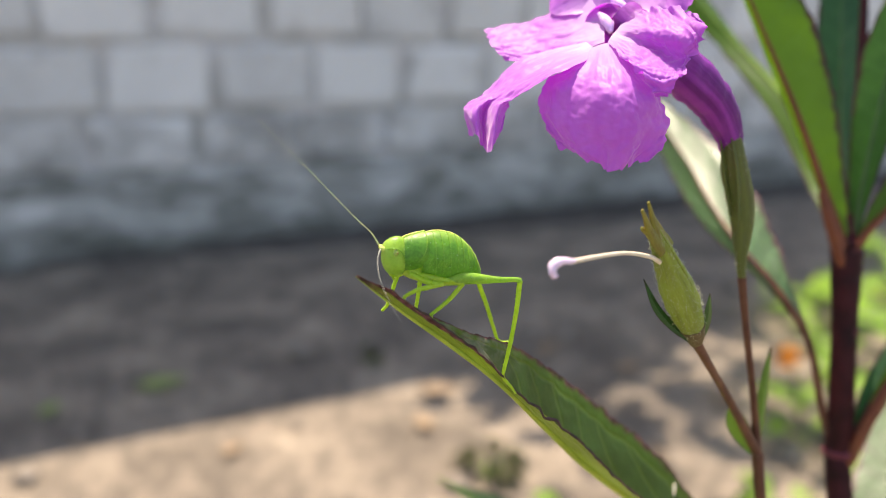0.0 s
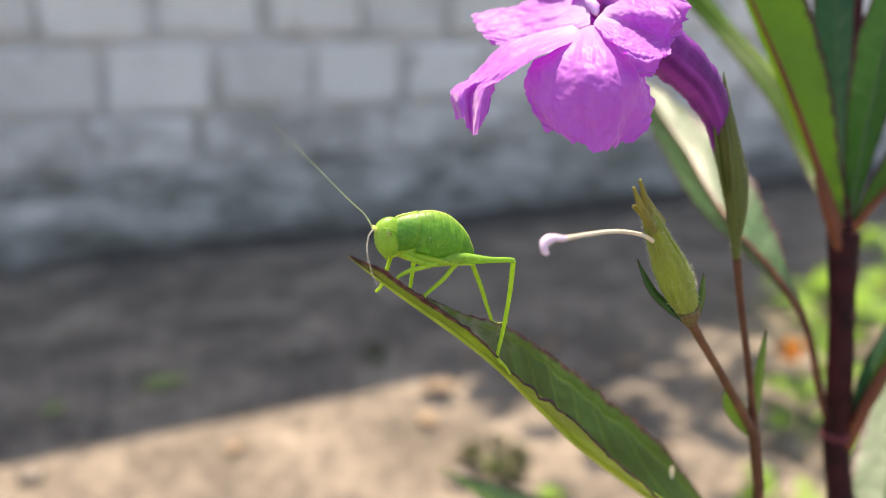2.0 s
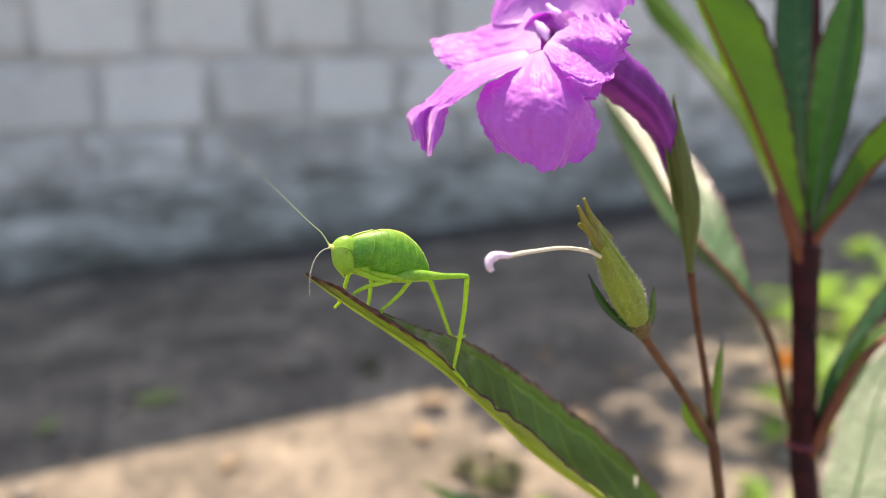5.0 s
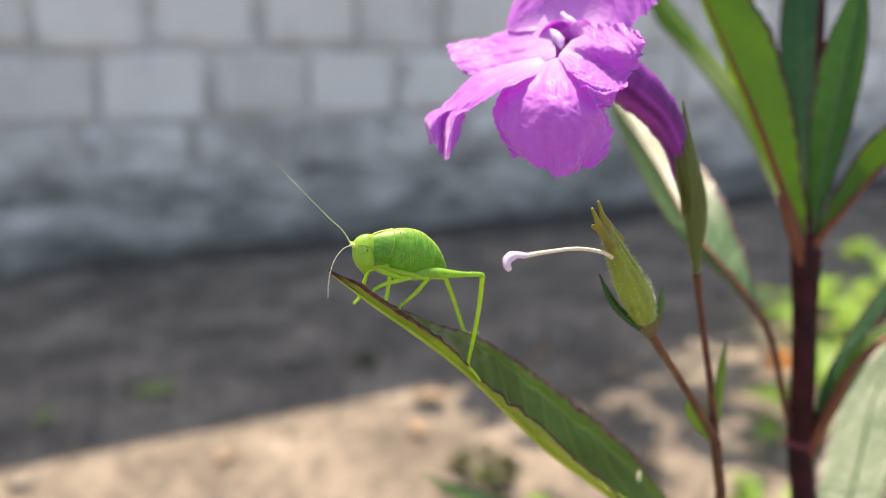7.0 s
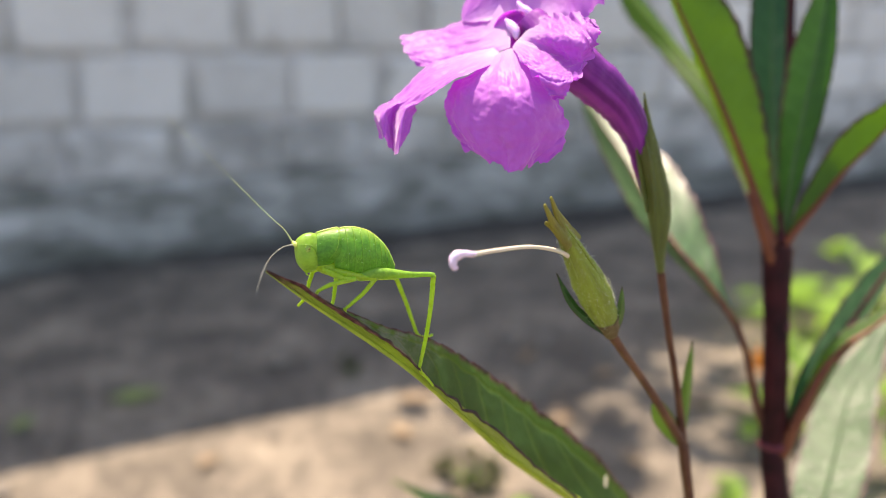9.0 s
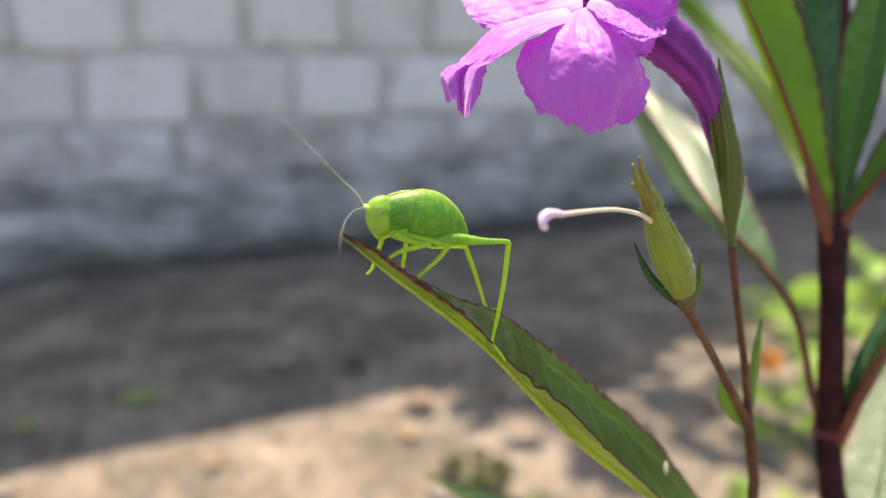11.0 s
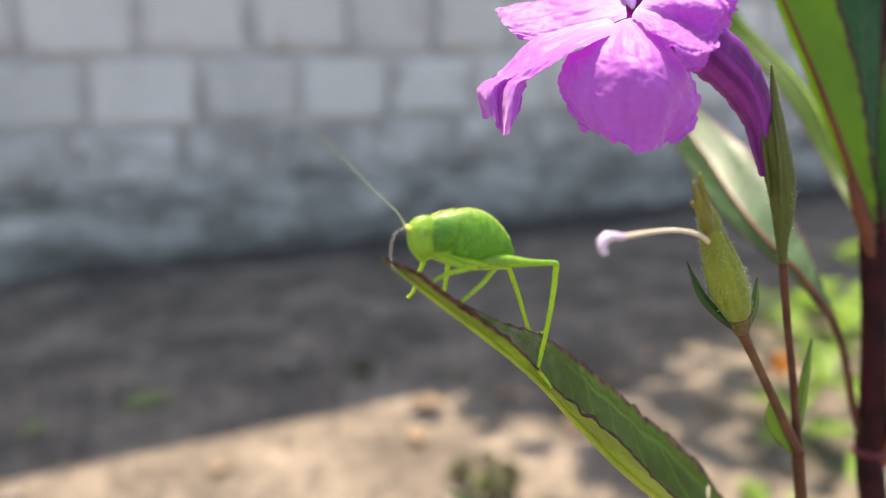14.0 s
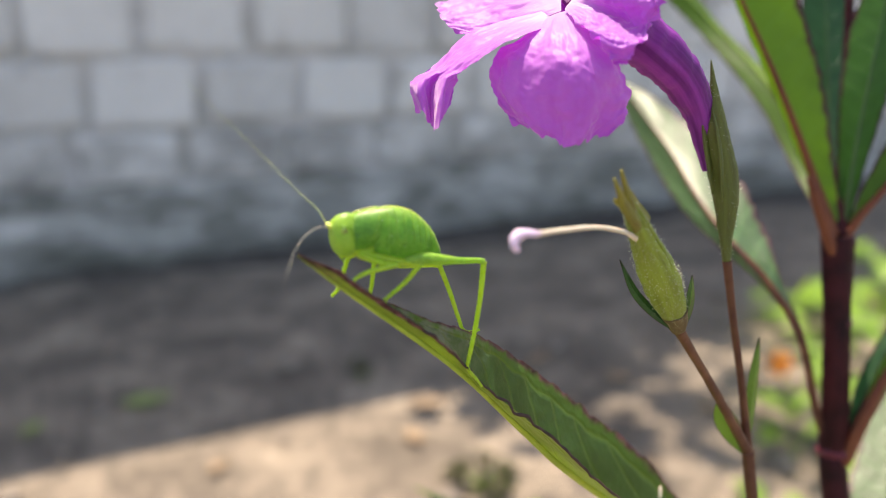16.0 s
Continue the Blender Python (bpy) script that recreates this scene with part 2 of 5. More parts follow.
def perch_material():
    """A leaf with its near half painted light as if lit, a veined dark far half and a ragged purple-brown margin."""
    k = Mat("leaf_perch")
    u, v = k.uv_axes()
    across = k.math("ABSOLUTE", k.math("SUBTRACT", u, 0.5))
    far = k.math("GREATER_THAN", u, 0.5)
    # side veins sweep forward and join in loops before the margin
    ph = k.math("SUBTRACT", k.math("MULTIPLY", v, 14.0), k.math("MULTIPLY", across, 4.2))
    ph = k.math("ADD", ph, k.math("MULTIPLY", k.noise(110, 2), 0.35))
    tri = k.math("ABSOLUTE", k.math("SUBTRACT", k.math("FRACT", ph), 0.5))
    side = k.ramp(tri, [(0.0, (0.75, 0.75, 0.75)), (0.1, (0, 0, 0))])
    at = k.math("ADD", across, k.math("ADD", k.math("MULTIPLY", tri, 0.045), k.math("MULTIPLY", k.math("SUBTRACT", k.noise(300, 2), 0.5), 0.05)))
    loop = k.ramp(k.math("ABSOLUTE", k.math("SUBTRACT", at, 0.385)), [(0.0, (1, 1, 1)), (0.03, (0, 0, 0))])
    inner = k.math("LESS_THAN", at, 0.385)
    net = k.math("MAXIMUM", k.math("MULTIPLY", side, inner), loop)
    rib = k.math("LESS_THAN", across, 0.02)
    net = k.math("MAXIMUM", net, rib)
    cell = k.node("TexVoronoi", Scale=1300.0)
    cell.feature = "DISTANCE_TO_EDGE"
    k.link(k.coord(), cell.inputs["Vector"])
    small = k.ramp(cell.outputs["Distance"], [(0.0, (1, 1, 1)), (0.12, (0, 0, 0))])
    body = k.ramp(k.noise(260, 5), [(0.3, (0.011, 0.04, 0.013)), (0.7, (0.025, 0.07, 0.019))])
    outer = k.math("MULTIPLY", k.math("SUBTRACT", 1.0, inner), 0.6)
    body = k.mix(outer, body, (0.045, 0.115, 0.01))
    body = k.mix(k.math("MULTIPLY", small, 0.16), body, (0.06, 0.11, 0.03))
    body = k.mix(k.math("MULTIPLY", net, 0.42), body, (0.085, 0.165, 0.02))
    # a grey-purple patch behind the tip
    spot = k.ramp(v, [(0.5, (0, 0, 0)), (0.62, (0.75, 0.75, 0.75)), (0.74, (0.6, 0.6, 0.6)), (0.86, (0, 0, 0))])
    patch_fac = k.math("MULTIPLY", k.math("MULTIPLY", spot, far), k.ramp(k.noise(520, 5), [(0.35, (0.1, 0.1, 0.1)), (0.62, (1, 1, 1))]))
    body = k.mix(patch_fac, body, (0.2, 0.17, 0.17))
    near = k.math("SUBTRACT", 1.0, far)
    # lime of sun coming through the near half, put into its base colour
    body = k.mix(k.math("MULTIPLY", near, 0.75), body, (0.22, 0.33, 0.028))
    ragged = k.math("ADD", k.math("MULTIPLY", across, 2.0), k.math("MULTIPLY", k.math("SUBTRACT", k.noise(420, 3), 0.5), 0.24))
    # the dried margin widens towards the tip
    ragged = k.math("ADD", ragged, k.math("MULTIPLY", near, k.ramp(v, [(0.5, (0, 0, 0)), (0.85, (0.34, 0.34, 0.34))])))
    ragged = k.math("SUBTRACT", ragged, k.math("MULTIPLY", near, 0.04))
    rim = k.ramp(ragged, [(0.88, (0, 0, 0)), (0.98, (1, 1, 1))])
    rim = k.math("MAXIMUM", rim, k.ramp(v, [(0.86, (0, 0, 0)), (0.97, (0.9, 0.9, 0.9))]))
    margin = k.ramp(k.noise(700, 4), [(0.4, (0.05, 0.014, 0.017)), (0.68, (0.19, 0.08, 0.088))])
    body = k.mix(rim, body, margin)
    k.base(body, 0.45, 0.2)
    h = k.math("SUBTRACT", k.math("ADD", k.math("MULTIPLY", k.noise(2600, 3), 0.3), k.noise(600, 3)), k.math("MULTIPLY", net, 0.9))
    k.bump(h, 0.6, 0.00035)
    glow = k.mix(k.math("MULTIPLY", net, 0.6), (0.34, 0.6, 0.012), (0.6, 0.8, 0.06))
    glow = k.mix(rim, glow, (0.05, 0.015, 0.015))
    k.thin(glow, k.math("SUBTRACT", 0.1, k.math("MULTIPLY", near, 0.06)))
    return k.m


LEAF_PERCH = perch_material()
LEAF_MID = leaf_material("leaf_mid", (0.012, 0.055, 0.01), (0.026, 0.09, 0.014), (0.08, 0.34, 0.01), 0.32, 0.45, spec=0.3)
LEAF_GLOSS = leaf_material("leaf_gloss", (0.026, 0.065, 0.026), (0.045, 0.1, 0.04), (0.16, 0.36, 0.03), 0.2, 0.42, spec=0.5)
LEAF_SHEEN = leaf_material("leaf_sheen", (0.03, 0.07, 0.026), (0.05, 0.11, 0.04), (0.16, 0.36, 0.03), 0.2, 0.4, spec=0.8)
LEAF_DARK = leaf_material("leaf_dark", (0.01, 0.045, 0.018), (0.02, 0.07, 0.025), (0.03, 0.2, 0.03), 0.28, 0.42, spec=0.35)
BRACT = leaf_material("bract_green", (0.03, 0.075, 0.013), (0.055, 0.125, 0.02), (0.2, 0.42, 0.02), 0.14, 0.45, edge=(0.05, 0.03, 0.025), edge_at=0.93, tip=True)
BRACT_DARK = leaf_material("bract_dark", (0.014, 0.05, 0.018), (0.028, 0.08, 0.026), (0.06, 0.24, 0.03), 0.2, 0.42, edge=(0.05, 0.03, 0.025), edge_at=0.9, spec=0.35, tip=True)
WEED = leaf_material("weed_leaf", (0.12, 0.25, 0.03), (0.2, 0.35, 0.045), (0.42, 0.64, 0.04), 0.42, 0.4, edge=(0.12, 0.24, 0.05))
MOSSY = leaf_material("dull_leaf", (0.02, 0.027, 0.008), (0.04, 0.05, 0.015), (0.07, 0.09, 0.02), 0.25, 0.7, edge=(0.03, 0.03, 0.012), spec=0.15)
FADED = leaf_material("faded_leaf", (0.2, 0.26, 0.08), (0.3, 0.36, 0.13), (0.25, 0.32, 0.06), 0.25, 0.6, edge=(0.15, 0.15, 0.06))
DRY = leaf_material("dry_leaf", (0.22, 0.15, 0.09), (0.36, 0.26, 0.17), (0.4, 0.25, 0.1), 0.25, 0.7, edge=(0.2, 0.12, 0.06))


def stem_material(name, low, high, scale=160, spec=0.28):
    k = Mat(name)
    col = k.ramp(k.noise(scale, 5), [(0.32, low), (0.68, high)])
    k.base(col, 0.48, spec)
    k.bump(k.noise(1500, 3), 0.4, 0.0002)
    k.b.inputs["Subsurface Weight"].default_value = 0.15
    k.b.inputs["Subsurface Radius"].default_value = (0.0012, 0.0006, 0.0004)
    return k.m


STEM = stem_material("stem_purple", (0.012, 0.0025, 0.0045), (0.05, 0.008, 0.011), spec=0.14)
STALK = stem_material("stalk_brown", (0.06, 0.018, 0.014), (0.15, 0.065, 0.034))
NODE_RED = stem_material("node_red", (0.07, 0.012, 0.022), (0.15, 0.025, 0.04))
RIB_RED = stem_material("rib_red", (0.11, 0.03, 0.016), (0.19, 0.06, 0.026))
RIB_LIME = stem_material("rib_lime", (0.24, 0.34, 0.035), (0.38, 0.48, 0.06))
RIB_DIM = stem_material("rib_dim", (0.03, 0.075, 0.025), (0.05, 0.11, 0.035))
RIB_GREEN = stem_material("rib_green", (0.14, 0.24, 0.04), (0.22, 0.36, 0.06))


def petal_material():
    k = Mat("petal_purple")
    u, v = k.uv_axes()
    across = k.math("ABSOLUTE", k.math("SUBTRACT", u, 0.5))
    # fine veins fan out from the throat
    st = k.node("TexNoise", Scale=1.0, Detail=4, Roughness=0.6)
    cmb = k.node("CombineXYZ")
    k.link(k.math("MULTIPLY", u, 11.0), cmb.inputs[0])
    k.link(k.math("MULTIPLY", v, 2.5), cmb.inputs[1])
    k.link(cmb.outputs[0], st.inputs["Vector"])
    col = k.ramp(st.outputs["Fac"], [(0.3, (0.62, 0.145, 0.78)), (0.68, (0.72, 0.215, 0.86))])
    pale = k.ramp(v, [(0.0, (0.95, 0.95, 0.95)), (0.12, (0.5, 0.5, 0.5)), (0.34, (0.0, 0.0, 0.0))])
    col = k.mix(pale, col, (0.86, 0.58, 0.93))
    k.base(col, 0.5, 0.38)
    k.b.inputs["Sheen Weight"].default_value = 1.0
    k.b.inputs["Sheen Roughness"].default_value = 0.45
    k.b.inputs["Sheen Tint"].default_value = (1.0, 0.86, 1.0, 1)
    h = k.math("ADD", k.math("MULTIPLY", st.outputs["Fac"], 0.5), k.math("MULTIPLY", k.noise(520, 4), 1.0))
    k.bump(h, 0.28, 0.0005)
    k.thin((0.45, 0.018, 0.56), 0.5)
    return k.m


PETAL = petal_material()


def tube_material():
    k = Mat("corolla_tube")
    u, v = k.uv_axes()
    st = k.node("TexNoise", Scale=1.0, Detail=3, Roughness=0.5)
    cmb = k.node("CombineXYZ")
    k.link(k.math("MULTIPLY", u, 13.0), cmb.inputs[0])
    k.link(k.math("MULTIPLY", v, 1.5), cmb.inputs[1])
    k.link(cmb.outputs[0], st.inputs["Vector"])
    col = k.ramp(st.outputs["Fac"], [(0.38, (0.1, 0.01, 0.15)), (0.62, (0.3, 0.045, 0.38))])
    k.base(col, 0.5, 0.35)
    k.bump(k.math("ADD", st.outputs["Fac"], k.noise(600, 3)), 0.5, 0.0004)
    k.thin((0.5, 0.04, 0.42), 0.22)
    return k.m


TUBE = tube_material()


def calyx_material(name, a, b, c, thr):
    k = Mat(name)
    u, v = k.uv_axes()
    st = k.node("TexNoise", Scale=1.0, Detail=4, Roughness=0.6)
    cmb = k.node("CombineXYZ")
    k.link(k.math("MULTIPLY", u, 22.0), cmb.inputs[0])
    k.link(k.math("MULTIPLY", v, 3.0), cmb.inputs[1])
    k.link(cmb.outputs[0], st.inputs["Vector"])
    col = k.ramp(st.outputs["Fac"], [(0.3, a), (0.6, b)])
    spots = k.ramp(k.noise(2200, 2), [(0.66, (0, 0, 0)), (0.72, (1, 1, 1))])
    col = k.mix(k.math("MULTIPLY", spots, 0.6), col, c)
    k.base(col, 0.5, 0.4)
    k.bump(k.noise(2400, 2), 0.6, 0.0003)
    k.thin(thr, 0.3)
    return k.m


CALYX = calyx_material("calyx_green", (0.07, 0.085, 0.025), (0.135, 0.17, 0.04), (0.1, 0.05, 0.03), (0.3, 0.36, 0.05))
POD = calyx_material("pod_green", (0.17, 0.2, 0.04), (0.3, 0.4, 0.06), (0.08, 0.045, 0.025), (0.5, 0.6, 0.06))
POD_BASE = calyx_material("pod_base_brown", (0.1, 0.065, 0.03), (0.2, 0.15, 0.07), (0.06, 0.03, 0.02), (0.3, 0.25, 0.08))
SEPAL_DARK = calyx_material("sepal_tip", (0.15, 0.09, 0.03), (0.26, 0.28, 0.05), (0.1, 0.035, 0.02), (0.5, 0.42, 0.05))


def plain(name, col, rough=0.5, var=0.15, scale=400, spec=0.5, sss=0.0):
    k = Mat(name)
    c = k.ramp(k.noise(scale, 4), [(0.3, tuple(x * (1 - var) for x in col)), (0.7, tuple(min(1, x * (1 + var)) for x in col))])
    k.base(c, rough, spec)
    k.bump(k.noise(scale * 6, 2), 0.25, 0.0002)
    if sss:
        k.b.inputs["Subsurface Weight"].default_value = sss
        k.b.inputs["Subsurface Radius"].default_value = (0.0015, 0.001, 0.001)
    return k.m


DRY_RIM = plain("dried_margin", (0.045, 0.022, 0.018), 0.55, 0.6, 700, 0.35)
STYLE = plain("style_white", (0.68, 0.6, 0.47), 0.4, 0.06, 500, 0.4, 0.4)
STIGMA = plain("stigma_pink", (0.76, 0.6, 0.78), 0.5, 0.1, 900, 0.4, 0.4)
RIDGE = plain("throat_lilac", (0.76, 0.46, 0.86), 0.5, 0.15, 900, 0.3, 0.3)
ORANGE = plain("orange_petal", (0.85, 0.27, 0.02), 0.5, 0.15, 300, 0.3)
STONE = plain("stone", (0.24, 0.205, 0.17), 0.9, 0.4, 60, 0.2)
HAIR = plain("hair_pale", (0.62, 0.65, 0.4), 0.4, 0.05, 300)


def skin_material(name, low, high, thr, fac=0.3, dots=True, sss=0.25, shade="", gloss=0.3):
    k = Mat(name)
    mott = k.math("ADD", k.math("MULTIPLY", k.noise(650, 4, 0.65), 0.65), k.math("MULTIPLY", k.noise(2600, 4), 0.35))
    col = k.ramp(mott, [(0.37, low), (0.63, high)])
    if dots:
        # raised pale grains, painted as white glints too, and a few dark specks
        d = k.node("TexVoronoi", Scale=1150.0)
        k.link(k.coord(), d.inputs["Vector"])
        pale = k.math("LESS_THAN", d.outputs["Distance"], 0.11)
        col = k.mix(k.math("MULTIPLY", pale, 0.6), col, (0.6, 0.78, 0.4))
        e = k.node("TexVoronoi", Scale=480.0)
        k.link(k.coord(), e.inputs["Vector"])
        dark = k.math("LESS_THAN", e.outputs["Distance"], 0.06)
        col = k.mix(k.math("MULTIPLY", dark, 0.75), col, (0.03, 0.1, 0.02))
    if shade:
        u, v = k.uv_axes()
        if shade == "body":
            # back and belly paler: glow of light through the rim, put into the colour
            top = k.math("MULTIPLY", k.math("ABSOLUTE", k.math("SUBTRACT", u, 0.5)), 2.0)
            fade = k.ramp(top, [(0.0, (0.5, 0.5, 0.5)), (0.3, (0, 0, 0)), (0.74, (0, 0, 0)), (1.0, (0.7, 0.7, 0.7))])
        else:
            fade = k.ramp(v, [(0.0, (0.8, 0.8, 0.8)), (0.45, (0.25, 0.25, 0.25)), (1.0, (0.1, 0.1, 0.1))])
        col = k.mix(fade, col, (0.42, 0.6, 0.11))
    k.base(col, k.ramp(k.noise(1900, 2), [(0.35, (0.6, 0.6, 0.6)), (0.65, (gloss, gloss, gloss))]), 0.5)
    k.b.inputs["Subsurface Weight"].default_value = sss
    k.b.inputs["Subsurface Radius"].default_value = (0.0008, 0.0012, 0.0003)
    k.bump(k.math("ADD", k.math("MULTIPLY", k.noise(2600, 3), 0.6), k.noise(900, 2)), 0.34, 0.0002)
    k.thin(thr, fac)
    return k.m


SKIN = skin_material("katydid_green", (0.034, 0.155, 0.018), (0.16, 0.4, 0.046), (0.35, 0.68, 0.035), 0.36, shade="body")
SKIN_RIM = skin_material("katydid_rim", (0.16, 0.36, 0.03), (0.26, 0.48, 0.05), (0.42, 0.7, 0.04), 0.25, False)
SKIN_PALE = skin_material("katydid_pale", (0.32, 0.54, 0.03), (0.47, 0.68, 0.06), (0.66, 0.88, 0.04), 0.38, False, gloss=0.12)
SKIN_HEAD = skin_material("katydid_head", (0.12, 0.31, 0.025), (0.33, 0.56, 0.07), (0.52, 0.78, 0.05), 0.38, shade="face")
SKIN_FEMUR = skin_material("katydid_femur", (0.12, 0.32, 0.03), (0.29, 0.52, 0.06), (0.5, 0.76, 0.04), 0.34)
EYE = plain("katydid_eye", (0.3, 0.46, 0.08), 0.2, 0.15, 2500, 0.6, 0.3)
PUPIL = plain("katydid_pupil", (0.22, 0.17, 0.05), 0.2, 0.3, 2500)
RIM = plain("rim_yellow", (0.68, 0.78, 0.16), 0.35, 0.1, 900, 0.5, 0.4)
FEELER_GREY = plain("antenna_grey", (0.3, 0.3, 0.25), 0.5, 0.2, 900, 0.4, 0.2)
FEELER = plain("antenna_pale", (0.44, 0.5, 0.24), 0.4, 0.1, 900, 0.5, 0.3)


def wall_material(name, wear):
    k = Mat(name)
    pos = k.node("NewGeometry").outputs["Position"]
    info = k.node("ObjectInfo")
    big = k.noise(4.5, 6, 0.65, pos)
    fine = k.noise(38, 6, 0.7, pos)
    tone = k.math("ADD", k.math("MULTIPLY", fine, 0.35), k.math("ADD", k.math("MULTIPLY", info.outputs["Random"], 0.24), k.math("MULTIPLY", big, 0.5)))
    col = k.ramp(tone, [(0.22, (0.44, 0.448, 0.442)), (0.5, (0.635, 0.648, 0.642)), (0.75, (0.77, 0.785, 0.78))])
    # the limewash is worn through in places
    worn = k.math("ADD", k.math("MULTIPLY", k.noise(9, 8, 0.7, pos), 0.8), k.math("MULTIPLY", k.noise(3, 3, 0.5, pos), 0.4))
    mask = k.ramp(worn, [(wear, (0, 0, 0)), (wear + 0.16, (1, 1, 1))])
    grey = k.ramp(k.noise(24, 5, 0.6, pos), [(0.35, (0.15, 0.15, 0.14)), (0.7, (0.34, 0.34, 0.33))])
    k.base(k.mix(k.math("MULTIPLY", mask, 0.8), col, grey), 0.85, 0.2)
    k.bump(k.math("ADD", fine, k.noise(220, 4, 0.6, pos)), 0.6, 0.004)
    return k.m


WALL = wall_material("whitewash", 0.64)
WALL_WORN = wall_material("whitewash_worn", 0.5)


def plinth_material():
    """Grey plaster, its paint mostly gone, stained in level streaks and darker towards its foot."""
    k = Mat("streaked_plaster")
    c = k.node("NewGeometry")
    mp = k.node("Mapping")
    mp.inputs["Scale"].default_value = (1, 1, 2.8)
    k.link(c.outputs["Position"], mp.inputs["Vector"])
    v = mp.outputs[0]
    tone = k.math("ADD", k.math("MULTIPLY", k.noise(5, 6, 0.6, v), 0.65), k.math("MULTIPLY", k.noise(22, 5, 0.65, v), 0.35))
    col = k.ramp(tone, [(0.345, (0.09, 0.097, 0.085)), (0.46, (0.22, 0.228, 0.212)), (0.55, (0.39, 0.4, 0.388)), (0.65, (0.64, 0.65, 0.64))])
    z = k.node("SeparateXYZ")
    k.link(c.outputs["Position"], z.inputs[0])
    # darker towards the bottom, with a ragged upper edge
    foot_dark = k.math("ADD", z.outputs[2], k.math("MULTIPLY", k.math("SUBTRACT", k.noise(4, 6, 0.65), 0.5), 0.34))
    col = k.mix(k.ramp(foot_dark, [(0.03, (0.5, 0.5, 0.5)), (0.12, (0, 0, 0))]), col, (0.075, 0.075, 0.065))
    k.base(col, 0.85, 0.2)
    k.bump(k.noise(60, 6, 0.65, v), 0.7, 0.006)
    return k.m


PLINTH = plinth_material()


def mortar_material():
    k = Mat("mortar")
    pos = k.node("NewGeometry").outputs["Position"]
    col = k.ramp(k.noise(15, 6, 0.65, pos), [(0.3, (0.29, 0.295, 0.28)), (0.7, (0.5, 0.505, 0.49))])
    # limewash left in the joints here and there
    wash = k.ramp(k.noise(7, 5, 0.6, pos), [(0.42, (0, 0, 0)), (0.6, (0.85, 0.85, 0.85))])
    k.base(k.mix(wash, col, (0.6, 0.6, 0.61)), 0.9, 0.2)
    k.bump(k.noise(150, 4, 0.6, pos), 0.6, 0.004)
    return k.m


MORTAR = mortar_material()


def ground_material():
    k = Mat("dry_earth")
    pos = k.node("NewGeometry").outputs["Position"]
    big = k.noise(5.5, 7, 0.65, pos)
    fine = k.noise(45, 6, 0.7, pos)
    tone = k.math("ADD", k.math("MULTIPLY", big, 0.6), k.math("MULTIPLY", fine, 0.4))
    col = k.ramp(tone, [(0.3, (0.08, 0.07, 0.058)), (0.47, (0.175, 0.148, 0.12)), (0.64, (0.435, 0.36, 0.279))])
    k.base(col, 0.95, 0.2)
    k.bump(k.math("ADD", fine, k.noise(210, 5, 0.65, pos)), 0.8, 0.008)
    return k.m


GROUND = ground_material()


# shade at the wall foot, put into a dark base colour
FOOT_SHADE = plain("foot_shade", (0.075, 0.068, 0.06), 0.95, 0.45, 30, 0.15)


# ---- ground and wall ----
def build_ground():
    bm = bmesh.new()
    xs = [-400, -60, -12, -4] + [round(-2 + 0.08 * i, 3) for i in range(63)] + [6, 14, 60, 400]
    ys = [-400, -60, -12, -3] + [round(-0.6 + 0.08 * i, 3) for i in range(55)] + [6, 14, 60, 400]
    rows = []
    for y in ys:
        row = []
        for x in xs:
            near = abs(x) < 4.5 and -1 < y < 4.2
            z = 0.008 * noise.noise(Vector((x * 2.1, y * 2.1, 0))) + 0.004 * noise.noise(Vector((x * 9, y * 9, 3))) if near else 0.0
            row.append(bm.verts.new((x, y, z - 0.004)))
        rows.append(row)
    for j in range(len(ys) - 1):
        for i in range(len(xs) - 1):
            bm.faces.new((rows[j][i], rows[j][i + 1], rows[j + 1][i + 1], rows[j + 1][i]))
    ob = part("ground", bm, GROUND, None)
    return tagged(ob, "bare dry brown earth with grit and a little litter", "ground", kind="structure")


build_ground()

# the wall runs obliquely behind the plant
WALL_AT = pose(-1.130, 1.873, 0, 0, 0, 24.9)
WALL_H, WALL_S0, WALL_S1 = 3.155, -3.0, 9.0


def box(bm, x0, x1, y0, y1, z0, z1, bevel=0.0, rough=0.0, seed=0):
    vs = []
    for x in (x0, x1):
        for y in (y0, y1):
            for z in (z0, z1):
                j = Vector((x, y, z)) * 7 + Vector((seed, 0, 0))
                vs.append(bm.verts.new(Vector((x, y, z)) + Vector((noise.noise(j), noise.noise(j + Vector((9, 9, 9))), noise.noise(j + Vector((3, 7, 1))))) * rough))
    for q in ((0, 1, 3, 2), (4, 6, 7, 5), (0, 4, 5, 1), (2, 3, 7, 6), (0, 2, 6, 4), (1, 5, 7, 3)):
        bm.faces.new([vs[i] for i in q])
    if bevel:
        bmesh.ops.bevel(bm, geom=bm.edges[:], offset=bevel, segments=2, profile=0.6, affect="EDGES")
    bmesh.ops.recalc_face_normals(bm, faces=bm.faces[:])


